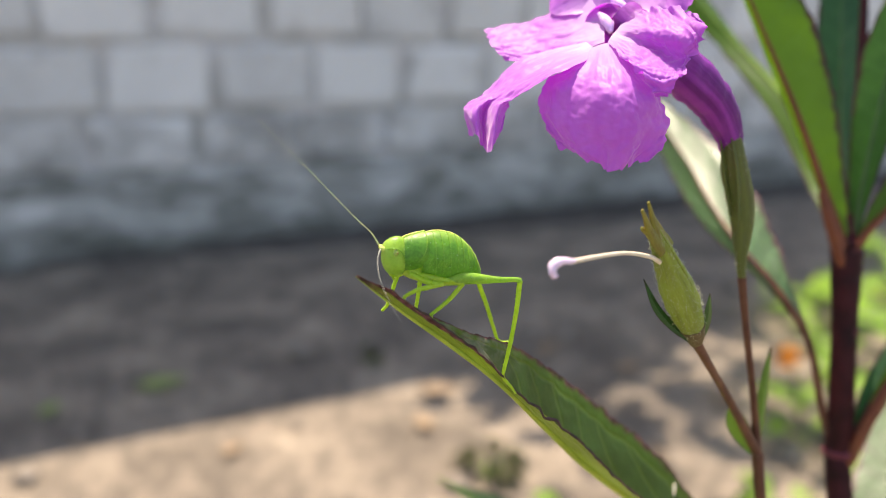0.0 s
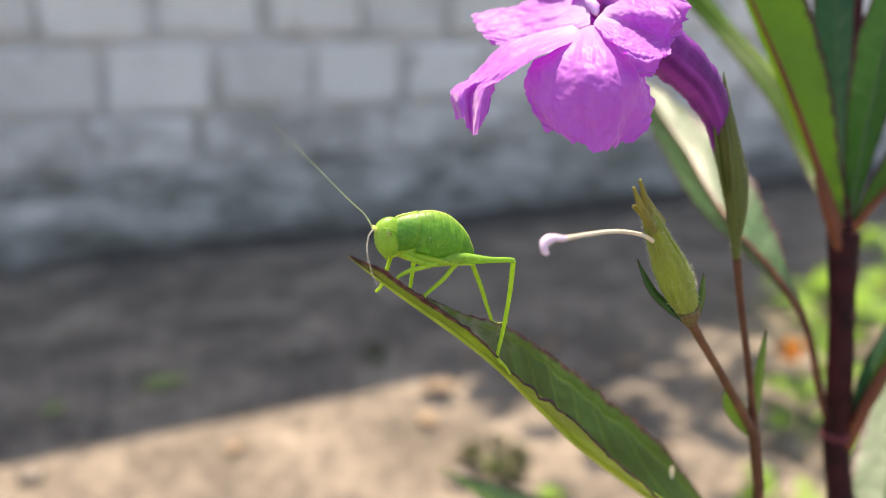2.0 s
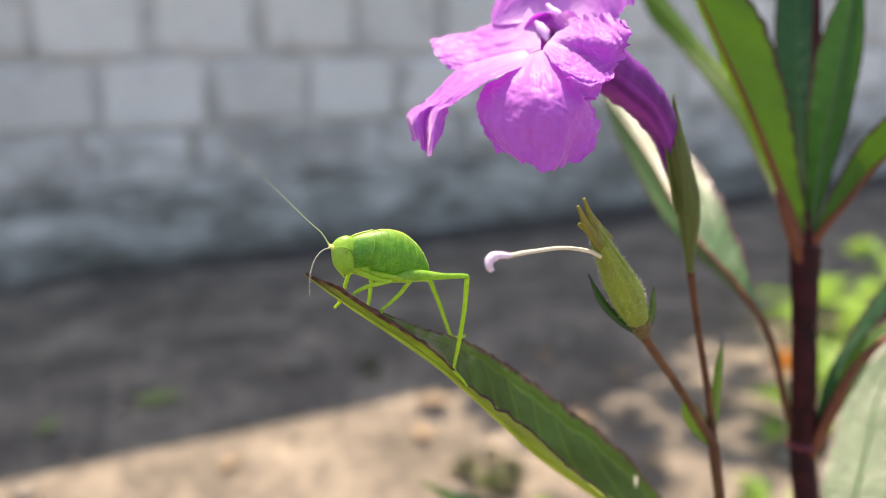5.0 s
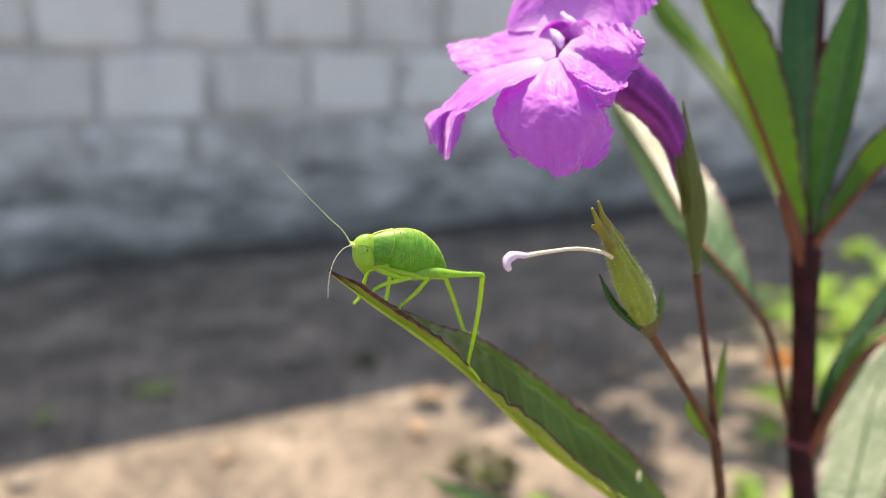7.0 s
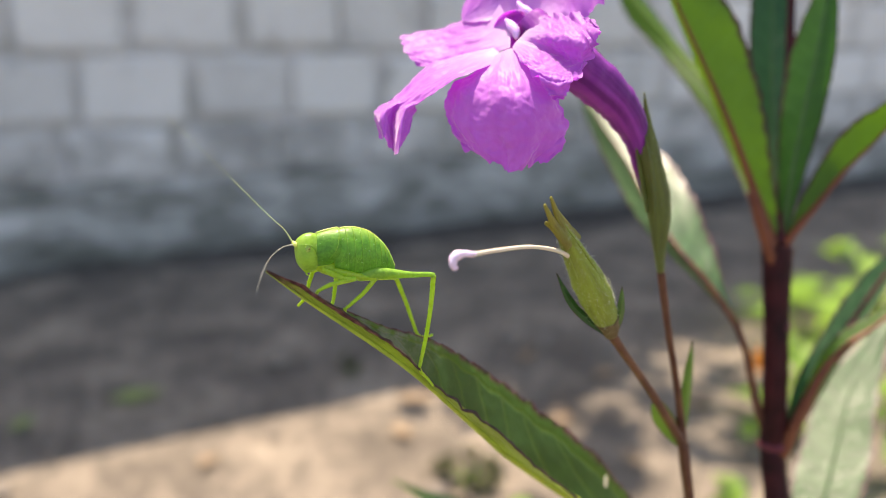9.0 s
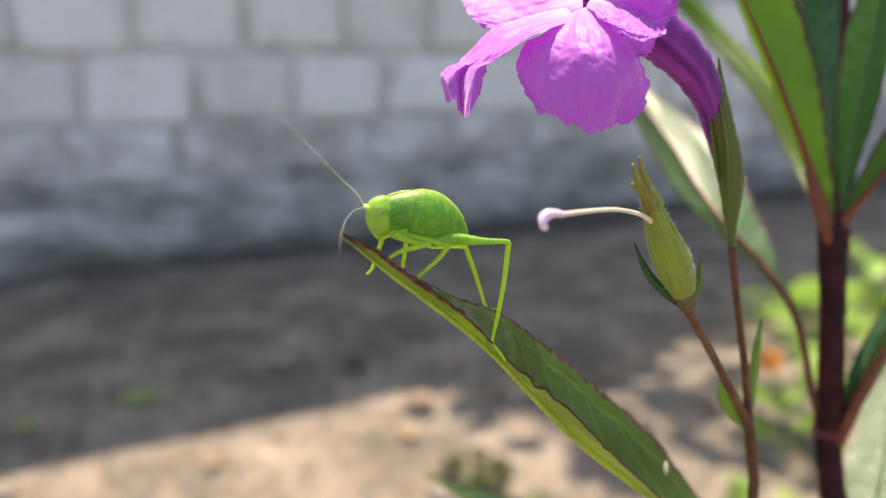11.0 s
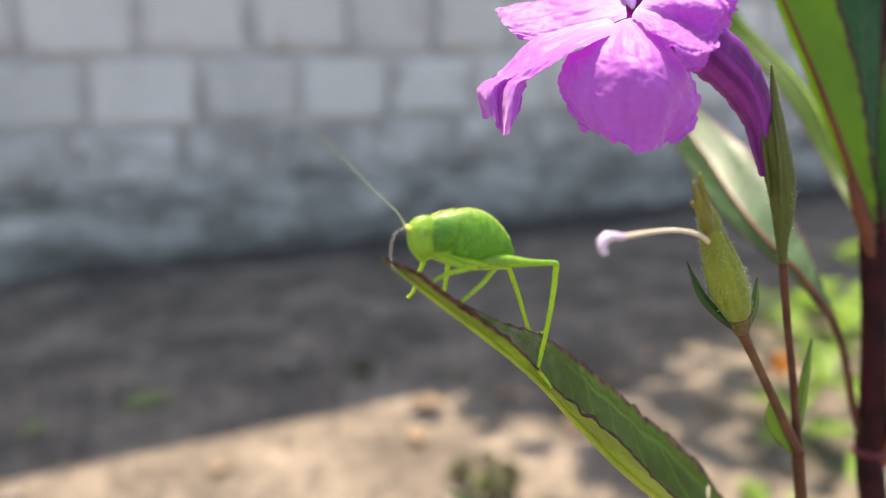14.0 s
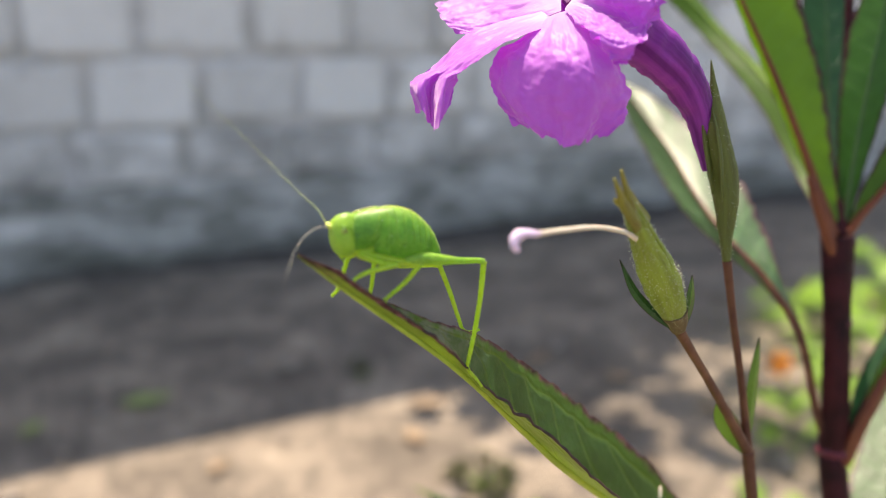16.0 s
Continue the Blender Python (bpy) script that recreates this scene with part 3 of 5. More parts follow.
def build_wall():
    wall = empty("wall_back", WALL_AT, "whitewashed block wall, stained and mossy at its foot", "wall", kind="structure")
    bm = bmesh.new()
    box(bm, WALL_S0, WALL_S1, 0.012, 0.2, -0.05, WALL_H)
    part("mortar_bed", bm, MORTAR, wall, "grey mortar between the blocks", smooth=False)
    # plastered plinth along the foot
    bm = bmesh.new()
    box(bm, WALL_S0, WALL_S1, -0.012, 0.02, -0.05, 0.232, 0.008)
    bmesh.ops.subdivide_edges(bm, edges=[e for e in bm.edges if e.calc_length() > 3], cuts=120)
    for v in bm.verts:
        v.co.y += 0.01 * noise.noise(Vector((v.co.x * 5, v.co.z * 9, 0)))
        v.co.z += 0.03 * noise.noise(Vector((v.co.x * 5, 0, 5))) * (v.co.z > 0.1)
    part("plinth", bm, PLINTH, wall, "weathered plaster band with flaking paint")
    shapes, worn = [], []
    for i in range(8):
        bm = bmesh.new()
        box(bm, 0, 1, 0, 1, 0, 1)
        bmesh.ops.scale(bm, vec=(0.25, 0.026, 0.166), verts=bm.verts[:])
        for v in bm.verts:
            v.co += Vector((random.uniform(-1, 1), 0, random.uniform(-1, 1))) * 0.013
        bmesh.ops.bevel(bm, geom=bm.edges[:], offset=0.011, segments=1, affect="EDGES")
        me = bpy.data.meshes.new("block")
        bm.to_mesh(me)
        bm.free()
        me.materials.append(WALL)
        shapes.append(me)
        low = me.copy()
        low.materials[0] = WALL_WORN
        worn.append(low)
    rows_z = [(0.245, 0.135, 0.24), (0.388, 0.18, 0.022), (0.575, 0.18, 0.165)]
    z = 0.762
    while z < WALL_H - 0.05:
        rows_z.append((z, 0.18, 0.022 if len(rows_z) % 2 else 0.165))
        z += 0.187
    rest = bmesh.new()
    for r, (z0, h, off) in enumerate(rows_z):
        s = off - 0.275 * 12
        while s < WALL_S1 - 0.3:
            s += 0.275
            if s < WALL_S0:
                continue
            ds, dy, me = random.uniform(-0.008, 0.008), random.uniform(-0.004, 0.004), random.choice(shapes if r else worn)
            if r < 5 and -0.7 < s < 4.5:
                ob = new("block", me)
                ob.parent = wall
                ob.location, ob.scale = (s + 0.006 + ds, -0.006 + dy, z0), (1, 1, h / 0.18)
            else:
                box(rest, s + 0.007, s + 0.268, -0.006 + dy, 0.014, z0, z0 + h - 0.008)
    part("block_courses", rest, WALL, wall, smooth=False)["kind"] = "stuff"
    bm = bmesh.new()
    box(bm, WALL_S0, WALL_S1, -0.03, 0.23, WALL_H + 0.001, WALL_H + 0.05, 0.008)
    part("coping", bm, MORTAR, wall, "grey cement coping")


build_wall()



def build_foot_strip():
    """Dark strip added along the wall foot as painted shade, with an uneven edge."""
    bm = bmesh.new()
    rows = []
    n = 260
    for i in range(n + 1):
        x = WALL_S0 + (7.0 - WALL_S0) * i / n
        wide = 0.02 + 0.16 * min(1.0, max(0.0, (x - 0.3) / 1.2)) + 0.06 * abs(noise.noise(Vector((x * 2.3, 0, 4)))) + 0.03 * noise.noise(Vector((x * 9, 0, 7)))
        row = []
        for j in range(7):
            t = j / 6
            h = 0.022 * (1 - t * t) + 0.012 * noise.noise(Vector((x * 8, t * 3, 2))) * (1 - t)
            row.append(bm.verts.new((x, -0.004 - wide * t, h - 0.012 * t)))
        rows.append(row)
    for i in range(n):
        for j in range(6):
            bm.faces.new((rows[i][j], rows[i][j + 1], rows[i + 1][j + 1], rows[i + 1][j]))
    ob = part("foot_strip", bm, FOOT_SHADE, None)
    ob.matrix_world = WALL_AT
    return tagged(ob, "dark strip added along the wall foot as painted shade", "soil", kind="structure")


build_foot_strip()

# ---- the flowering plant ----
ROOT = P((99.8, -51.5, 194.4))
ROOT = Vector((ROOT.x + 0.004, ROOT.y + 0.015, 0.0))
plant = empty("flowering_plant", Matrix.Translation(ROOT), "purple-flowered plant with dark stems and narrow green leaves", "plant")


def Q(q):
    """Plant space to the plant's own space."""
    return P(q) - ROOT


def mm(*v):
    return [x * 0.001 for x in v]


def stem(name, pts, radii, mat, parent=plant, label="", n=60, sides=12, rough=0.08):
    bm = bmesh.new()
    tube(bm, [Q(p) for p in pts], mm(*radii), n, sides, rough)
    return part(name, bm, mat, parent, label)


def leaf(mid, left, right, prof, mat, rib_r=0.7, rib_mat=RIB_GREEN, name="leaf", label="", parent=plant, **kw):
    bm = bmesh.new()
    blade(bm, [Q(p) for p in mid], [D3(v) for v in left], [D3(v) for v in right], prof, **kw)
    ob = part(name, bm, mat, parent, label)
    bm = bmesh.new()
    tube(bm, [Q(p) for p in mid], mm(rib_r, rib_r * 0.7, rib_r * 0.4, rib_r * 0.15), 50, 8)
    part("midrib", bm, rib_mat, ob)
    return ob


NODE = (99.8, -51.5, 194.4)
CROTCH = (99.0, -0.0, 188.0)
LOW = (NODE[0] + 3, NODE[1] - 60, NODE[2] + 4)
# main stem, from the earth up
bm = bmesh.new()
base_pts = [Vector((0, 0, -0.02)), Vector((0.004, -0.006, 0.15)), Vector((-0.004, 0.004, 0.32)), Q(LOW), Q(NODE)]
tube(bm, base_pts, mm(4.2, 4.0, 3.6, 3.1, 3.2), 90, 14, 0.08)
part("main_stem", bm, STEM, plant, "dark purple-brown stem")
stem("main_stem_upper", [NODE, (99.2, -36.8, 191.0), (98.9, -16.9, 189.0), CROTCH], [3.4, 3.1, 3.1, 3.9], STEM, label="dark purple-brown stem with a swollen joint")
stem("node_ring", [(99.5, -52.9, 194.4), (99.8, -51.5, 194.4), (99.9, -49.7, 194.4)], [3.2, 4.0, 3.2], NODE_RED, n=16, label="swollen reddish stem joint")
stem("node_ring", [(99.2, -21.9, 189.5), (99.3, -20.3, 189.4), (99.3, -18.3, 189.2)], [2.6, 3.1, 2.6], NODE_RED, n=14, label="faint purple stem joint")
stem("leaf_base", [(97.4, -5.6, 186.5), (96.1, -1.4, 186.0), (93.7, 5.5, 185.0), (90.8, 13.7, 184.0)], [0.8, 1.4, 1.5, 1.0], RIB_RED, label="reddish leaf base clasping the stem")
stem("shoot_tip", [CROTCH, (102.0, 19.7, 190.0), (103.9, 39.8, 191.0), (105.9, 71.6, 192.0)], [2.6, 1.6, 1.3, 0.9], STEM)

# leaves at the upper joint
leaf([(97.8, -0.0, 187.0), (92.6, 12.3, 185.0), (82.9, 33.7, 181.0), (71.2, 56.7, 177.0), (58.9, 80.8, 172.0)],
     [(-0.8, 0.4, 1), (-0.6, 0.4, 2), (-0.6, 0.3, 2.6), (-0.6, 0.3, 2.6), (-0.6, 0, 2)],
     [(3, 0, 0), (5.5, 0.5, 1), (10.5, 2, 2), (13.5, 3, 2), (8, 2, 1)],
     [0.5, 0.9, 1.0, 1.0, 0.8, 0.05], LEAF, 1.3, RIB_RED, label="upright narrow green leaf with a reddish midrib", wave=0.03, teeth=22, tooth=0.03, seed=1)
leaf([(98.4, 1.4, 190.0), (101.5, 17.5, 205.0), (98.0, 41.0, 218.0), (88.5, 63.0, 233.0), (77.8, 78.5, 238.0), (69.7, 93.5, 240.0)],
     [(-2, -1, 1), (-4, -2.5, 1), (-4.2, -3, 1), (-3.8, -3.2, 0), (-4, -3, 0), (-3, -2, 0)],
     [(2, 1, 2), (2.5, 2, 3), (3, 2.5, 4), (2.5, 2, 4), (4, 3, 4), (2, 1, 3)],
     [0.4, 0.8, 1.0, 1.0, 0.9, 0.05], LEAF, 1.1, RIB_GREEN, label="narrow green leaf with a lit surface", wave=0.05, teeth=22, tooth=0.04, seed=2)
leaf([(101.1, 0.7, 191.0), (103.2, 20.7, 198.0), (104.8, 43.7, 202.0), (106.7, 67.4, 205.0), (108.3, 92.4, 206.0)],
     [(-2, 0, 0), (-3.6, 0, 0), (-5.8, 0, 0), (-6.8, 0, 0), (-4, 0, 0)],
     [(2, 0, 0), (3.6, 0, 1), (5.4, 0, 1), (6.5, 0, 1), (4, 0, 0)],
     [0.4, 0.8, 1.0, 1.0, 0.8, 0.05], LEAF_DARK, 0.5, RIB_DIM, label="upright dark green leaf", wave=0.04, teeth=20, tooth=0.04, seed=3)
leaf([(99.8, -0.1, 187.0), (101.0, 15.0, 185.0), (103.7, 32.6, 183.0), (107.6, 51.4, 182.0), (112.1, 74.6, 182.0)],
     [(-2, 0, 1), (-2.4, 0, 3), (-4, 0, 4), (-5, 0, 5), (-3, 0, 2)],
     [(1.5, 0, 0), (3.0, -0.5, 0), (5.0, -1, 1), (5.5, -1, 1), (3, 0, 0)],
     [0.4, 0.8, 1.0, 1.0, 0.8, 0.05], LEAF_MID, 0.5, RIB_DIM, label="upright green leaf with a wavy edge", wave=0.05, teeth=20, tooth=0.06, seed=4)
leaf([(99.8, -0.8, 187.0), (102.8, 4.7, 185.0), (105.9, 9.1, 183.0), (111.9, 17.8, 180.0), (118.5, 25.9, 176.0), (128.0, 40.9, 168.0)],
     [(-1, 1, 0.5), (-1.6, 1.6, 0.5), (-2.6, 3.0, 1), (-4, 4.6, 1), (-5, 6, 1), (-3, 3, 0)],
     [(0.5, -0.5, 3), (0.5, -0.5, 5), (0.5, -0.5, 6), (0.5, -0.5, 7), (0.5, -0.5, 6), (0.5, 0, 3)],
     [0.7, 0.9, 1.0, 1.0, 0.8, 0.05], LEAF, 1.2, RIB_RED, label="arching narrow green leaf with a reddish underside rib", wave=0.03, teeth=22, tooth=0.03, seed=5)
# leaves at the lower joint
leaf([(98.8, -50.2, 194.0), (94.9, -40.5, 192.0), (89.0, -22.4, 187.0), (81.0, -9.8, 186.0), (75.0, 0.4, 193.0), (72.0, 11.9, 206.0), (69.5, 25.9, 220.0), (64.0, 41.7, 234.0), (59.0, 53.3, 243.0)],
     [(-0.3, 0, 0), (-0.3, -0.3, 0), (-0.6, -0.3, 0), (-1.2, -0.7, 1), (-2.0, -1.4, 4), (-2.8, -2.0, 5.4), (-3.2, -2.2, 5.6), (-2.8, -1.8, 4), (-0.5, -0.5, 0)],
     [(0.3, 0, 0), (0.3, 0, 1), (0.8, 0.3, 0), (4.0, 0.8, 1), (10.8, 2.0, 3.8), (12, 5.4, 4.2), (9, 5, 3.2), (6, 3.6, 2), (1, 0.5, 0)],
     [0.6, 0.6, 0.8, 1.0, 1.0, 1.0, 1.0, 0.8, 0.1], LEAF_SHEEN, 1.15, STALK, label="folded green leaf with a pale shining surface", wave=0.05, teeth=26, tooth=0.1, seed=6)
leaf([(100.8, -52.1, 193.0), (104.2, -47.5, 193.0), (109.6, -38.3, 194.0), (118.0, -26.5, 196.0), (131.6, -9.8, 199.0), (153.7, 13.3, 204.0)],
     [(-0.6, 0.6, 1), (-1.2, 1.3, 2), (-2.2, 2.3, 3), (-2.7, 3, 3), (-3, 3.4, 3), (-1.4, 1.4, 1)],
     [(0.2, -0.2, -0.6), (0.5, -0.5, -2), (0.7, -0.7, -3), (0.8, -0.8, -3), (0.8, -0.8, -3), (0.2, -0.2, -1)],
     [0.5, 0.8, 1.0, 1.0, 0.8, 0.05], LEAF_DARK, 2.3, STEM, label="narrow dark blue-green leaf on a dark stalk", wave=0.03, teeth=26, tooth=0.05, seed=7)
# a broad leaf with a red midrib, its near half turned to the sky
leaf([(101.5, -53.6, 193.0), (104.2, -44.8, 190.0), (109.2, -32.3, 187.0), (115.1, -25.1, 186.0), (124.2, -19.4, 187.0), (145.0, -6.2, 192.0)],
     [(-0.2, 0.4, 0.5), (-0.6, 0.8, 1), (-1, 1.4, 2), (-1.4, 2.2, 2.5), (-1.4, 2.4, 2.5), (-0.5, 1, 1)],
     [(0.2, -0.2, 0), (0.2, -0.2, -0.5), (0.3, -0.3, -1), (0.4, -0.4, -1), (0.4, -0.4, -1), (0.3, -0.3, -1)],
     [0.6, 0.8, 1.0, 1.0, 0.8, 0.05], LEAF, 1.8, RIB_RED, label="folded green leaf with a red midrib", wave=0.03, seed=17)
leaf([(100.8, -95.4, 190.0), (108.8, -82.2, 195.0), (119.1, -67.4, 205.0), (126.1, -57.3, 212.0), (134.0, -44.9, 220.0), (144.2, -32.9, 227.0), (164.2, -14.2, 238.0)],
     [(-0.5, 0.2, 0.3), (-5, 0.3, 3.2), (-7.6, 0.4, 4.8), (-7.8, 0.4, 5), (-7, 0.6, 4.6), (-5.5, 0.8, 3), (-1, 0, 0.6)],
     [(0.5, -0.2, -0.3), (5, -0.3, -3.2), (7.4, -0.3, -4.6), (7.6, -0.4, -4.8), (6.5, -0.6, -4), (5, -0.8, -3), (1, 0, -0.6)],
     [0.5, 0.9, 1.0, 1.0, 1.0, 0.8, 0.05], LEAF_GLOSS, 0.7, RIB_DIM, label="broad green leaf turned to the sky, shining pale", wave=0.035, teeth=30, tooth=0.08, seed=9)
# a low leaf of which the tip shows
leaf([(NODE[0] - 2, NODE[1] - 75, NODE[2] + 6), (59.5, -97.5, 235.0), (30.0, -95.0, 258.0), (-2.7, -80.8, 272.0)],
     [(0, 3, 2), (-4, 8, 3), (-4, 9, 3), (-2, 5, 1)], [(0, -2, -2), (2, -4, -4), (3, -6, -4), (3, -4, -1)],
     [0.4, 0.8, 1.0, 0.9, 0.05], LEAF_GLOSS, 1.1, RIB_GREEN, label="low grey-green leaf", wave=0.04, teeth=24, tooth=0.06, seed=10)

# the leaf on which the insect stands, folded along its keel
PERCH = [(-11.9, -3.7, 104.0), (-8.4, -6.8, 107.0), (-5.1, -9.6, 110.5), (-1.4, -12.5, 113.5), (2.4, -15.6, 116.8), (6.6, -19.1, 120.0), (10.9, -23.2, 123.5), (15.5, -28.3, 129.0), (20.6, -33.8, 134.5), (26.0, -39.3, 139.5), (36.4, -48.5, 150.0), (63.9, -70.7, 170.0), (96.8, -96.3, 192.0)]
PERCH_NEAR = [(-11.7, -3.6, 104.0), (-7.4, -5.6, 106.3), (-3.9, -8.5, 109.2), (0.1, -11.4, 111.9), (4.1, -14.6, 114.8), (8.1, -18.4, 117.8), (12.5, -23.3, 120.9), (17.1, -26.9, 120.3), (21.8, -30.7, 122.8), (25.8, -34.9, 124.6), (32.5, -41.4, 129.0), (56.0, -63.5, 152.0), (96.8, -95.9, 191.8)]
PERCH_FAR = [(-11.6, -3.5, 104.1), (-7.6, -5.9, 107.4), (-3.9, -8.6, 111.2), (-0.1, -10.7, 115.0), (4.2, -13.0, 119.2), (9.0, -14.7, 123.6), (15.3, -18.3, 132.5), (21.2, -23.1, 139.5), (27.3, -28.0, 145.5), (33.6, -33.2, 151.0), (45.3, -43.3, 160.0), (65.8, -67.3, 176.0), (97.2, -95.4, 192.4)]
# the near half stands up steeply beside the keel
NEAR_Z = [k[2] - max(0.55 * (k[2] - e[2]), min(1.4, 0.7 * i)) * (1.0 if i < 12 else 0.1) for i, (k, e) in enumerate(zip(PERCH, PERCH_NEAR))]
PERCH_NEAR = [(e[0] * z / e[2], e[1] * z / e[2], z) for e, z in zip(PERCH_NEAR, NEAR_Z)]
bm = bmesh.new()
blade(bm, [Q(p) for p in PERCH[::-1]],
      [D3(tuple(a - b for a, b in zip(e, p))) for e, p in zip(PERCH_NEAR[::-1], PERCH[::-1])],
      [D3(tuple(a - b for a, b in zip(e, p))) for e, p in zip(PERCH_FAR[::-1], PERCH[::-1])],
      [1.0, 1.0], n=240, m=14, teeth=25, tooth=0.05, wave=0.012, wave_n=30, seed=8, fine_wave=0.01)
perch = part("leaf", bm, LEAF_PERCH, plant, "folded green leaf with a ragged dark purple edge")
bm = bmesh.new()
tube(bm, [Q(p) for p in PERCH[::-1]], mm(1.3, 0.9, 0.6, 0.45, 0.32, 0.05), 90, 8)
part("midrib", bm, RIB_LIME, perch)

# its near margin is dried and curled
rim_pts = []
for i, p in enumerate(spline(PERCH_NEAR[1:], 90)):
    w = 0.16 + 0.36 * min(1.0, i / 40)
    rim_pts.append((p[0] + w * noise.noise(Vector((i * 0.41, 1, 0))), p[1] + 0.1 + w * noise.noise(Vector((i * 0.37, 5, 0))), p[2] - 0.15 + w * noise.noise(Vector((i * 0.33, 9, 0)))))
bm = bmesh.new()
tube(bm, [Q(p) for p in rim_pts], mm(0.1, 0.15, 0.21, 0.24, 0.25, 0.24, 0.22), 240, 8, 0.7, 0.6)
part("curled_rim", bm, DRY_RIM, perch, "dark dried curled leaf margin")

# a chalky white spot on the far half
bm = bmesh.new()
bmesh.ops.create_icosphere(bm, subdivisions=3, radius=0.001)
for v in bm.verts:
    v.co *= 1 + 0.5 * noise.noise(v.co * 1500)
bmesh.ops.transform(bm, matrix=Matrix.Translation(Q((48.3, -51.4, 161.9))) @ pose(0, 0, 0, 60, 20, 0) @ Matrix.Diagonal((0.9, 1.6, 0.25, 1)), verts=bm.verts[:])
part("white_spot", bm, STYLE, perch, "chalky white spot")

# flower stalk, its fork and the two branches
FORK = (62.9, -40.8, 153.6)
stem("flower_stalk", [(NODE[0] - 4, NODE[1] - 80, NODE[2] - 3), (69.8, -67.0, 165.0), (65.0, -51.1, 157.0), FORK], [1.3, 1.2, 1.1, 1.15], STALK, label="slender brown flower stalk")
stem("flower_stalk_branch", [FORK, (52.7, -27.5, 142.0), (46.0, -19.9, 133.0), (41.9, -15.0, 128.0)], [1.0, 0.78, 0.74, 0.95], STALK)
stem("flower_stalk_branch", [FORK, (60.7, -29.0, 150.0), (57.4, -16.3, 145.0), (54.9, -5.0, 141.0)], [0.9, 0.7, 0.66, 0.8], STALK)


def bract(mid, side, fold, label="small green bract", seed=0, mat=BRACT):
    bm = bmesh.new()
    n = len(mid)
    blade(bm, [Q(p) for p in mid], [D3(tuple(-a * 0.9 + b for a, b in zip(side, fold)))] * n, [D3(tuple(a + b for a, b in zip(side, fold)))] * n,
          [0.45, 0.85, 1.0, 0.8, 0.15], n=40, m=6, wave=0.03, seed=seed)
    return part("bract", bm, mat, plant, label)


bract([(62.2, -40.8, 153.0), (59.9, -37.7, 152.0), (57.3, -33.9, 150.0), (55.5, -30.0, 148.0)], (2.2, 0.8, 0.5), (0, 0.3, 0.8), seed=11)
bract([(62.7, -39.7, 153.0), (62.9, -33.9, 152.0), (63.0, -26.8, 150.0), (63.2, -19.1, 148.0)], (1.3, 0.1, 0.4), (0, 0, 0.8), seed=12)
bract([(40.9, -15.3, 127.0), (37.6, -12.8, 125.0), (34.3, -9.5, 123.0), (31.8, -4.8, 121.5)], (0.62, 0.5, 0.3), (0, 0, 0.5), "small dark green bract with a brown tip", seed=13, mat=BRACT_DARK)
bract([(42.2, -15.9, 127.0), (42.8, -13.3, 125.5), (43.1, -10.6, 124.5), (43.2, -7.2, 124.0)], (0.85, -0.1, 0.3), (0, 0, 0.5), "small olive-green bract with a brown tip", seed=14)


def hairs(thing, count, length, rnd, name="hair"):
    """Short glandular hairs on a part, along its normals."""
    me = thing.data
    bm = bmesh.new()
    polys = [p for p in me.polygons if p.area > 0]
    for _ in range(count):
        p = rnd.choice(polys)
        n = p.normal
        c = p.center + Vector((rnd.uniform(-1, 1), rnd.uniform(-1, 1), rnd.uniform(-1, 1))) * p.area ** 0.5 * 0.6
        d = (n + Vector((rnd.uniform(-0.4, 0.4), rnd.uniform(-0.4, 0.4), rnd.uniform(-0.4, 0.4)))).normalized()
        a = d.orthogonal().normalized()
        b = d.cross(a)
        ln = length * rnd.uniform(0.5, 1.3)
        ring = [bm.verts.new(c + (a * math.cos(k * 2.094) + b * math.sin(k * 2.094)) * 0.00005) for k in range(3)]
        top = bm.verts.new(c + d * ln)
        for k in range(3):
            bm.faces.new((ring[k], ring[(k + 1) % 3], top))
    ob = part(name, bm, HAIR, thing)
    ob["kind"] = "stuff"
    return ob


RND = random.Random(5)
# seed pod: a swollen calyx with pointed sepals
pod_pts = [(42.0, -15.1, 128.0), (40.4, -11.9, 125.5), (37.3, -6.9, 121.5), (33.6, -1.5, 116.0), (30.4, 3.0, 111.0)]
bm = bmesh.new()
tube(bm, [Q(p) for p in pod_pts], mm(0.95, 2.2, 2.75, 1.8, 0.8), 50, 20, 0.1)
pod = part("seed_pod", bm, POD, plant, "plump yellow-green hairy seed pod with dark sepal tips")
for (a, b, c) in (((33.1, -0.2, 114.0), (30.4, 3.2, 110.0), (28.5, 6.5, 106.5)), ((32.3, -0.4, 113.0), (29.4, 2.6, 109.0), (27.5, 5.4, 106.0)), ((34.0, 0.5, 115.0), (31.1, 3.0, 111.0), (29.4, 5.0, 108.0)), ((32.1, -0.4, 113.0), (29.8, 1.9, 110.0), (27.9, 2.9, 108.0))):
    bm = bmesh.new()
    tube(bm, [Q(a), Q(b), Q(c)], mm(0.95, 0.75, 0.28), 24, 8, 0.15, 0.5)
    part("sepal", bm, SEPAL_DARK, pod, "narrow sepal with a brown tip")
for k in range(4):
    off = (-0.9 + 0.6 * k, 0.3 * k - 0.5)
    bm = bmesh.new()
    tube(bm, [Q((p[0] + off[0] * s, p[1] + off[1] * s, p[2] - w)) for p, s, w in zip(pod_pts, (0.5, 1.25, 1.7, 1.2, 0.45), (0.75, 1.75, 2.0, 1.4, 0.7))], mm(0.2, 0.3, 0.3, 0.25, 0.15), 30, 6)
    part("rib", bm, POD, pod)
hairs(pod, 2600, 0.00023, RND)
bm = bmesh.new()
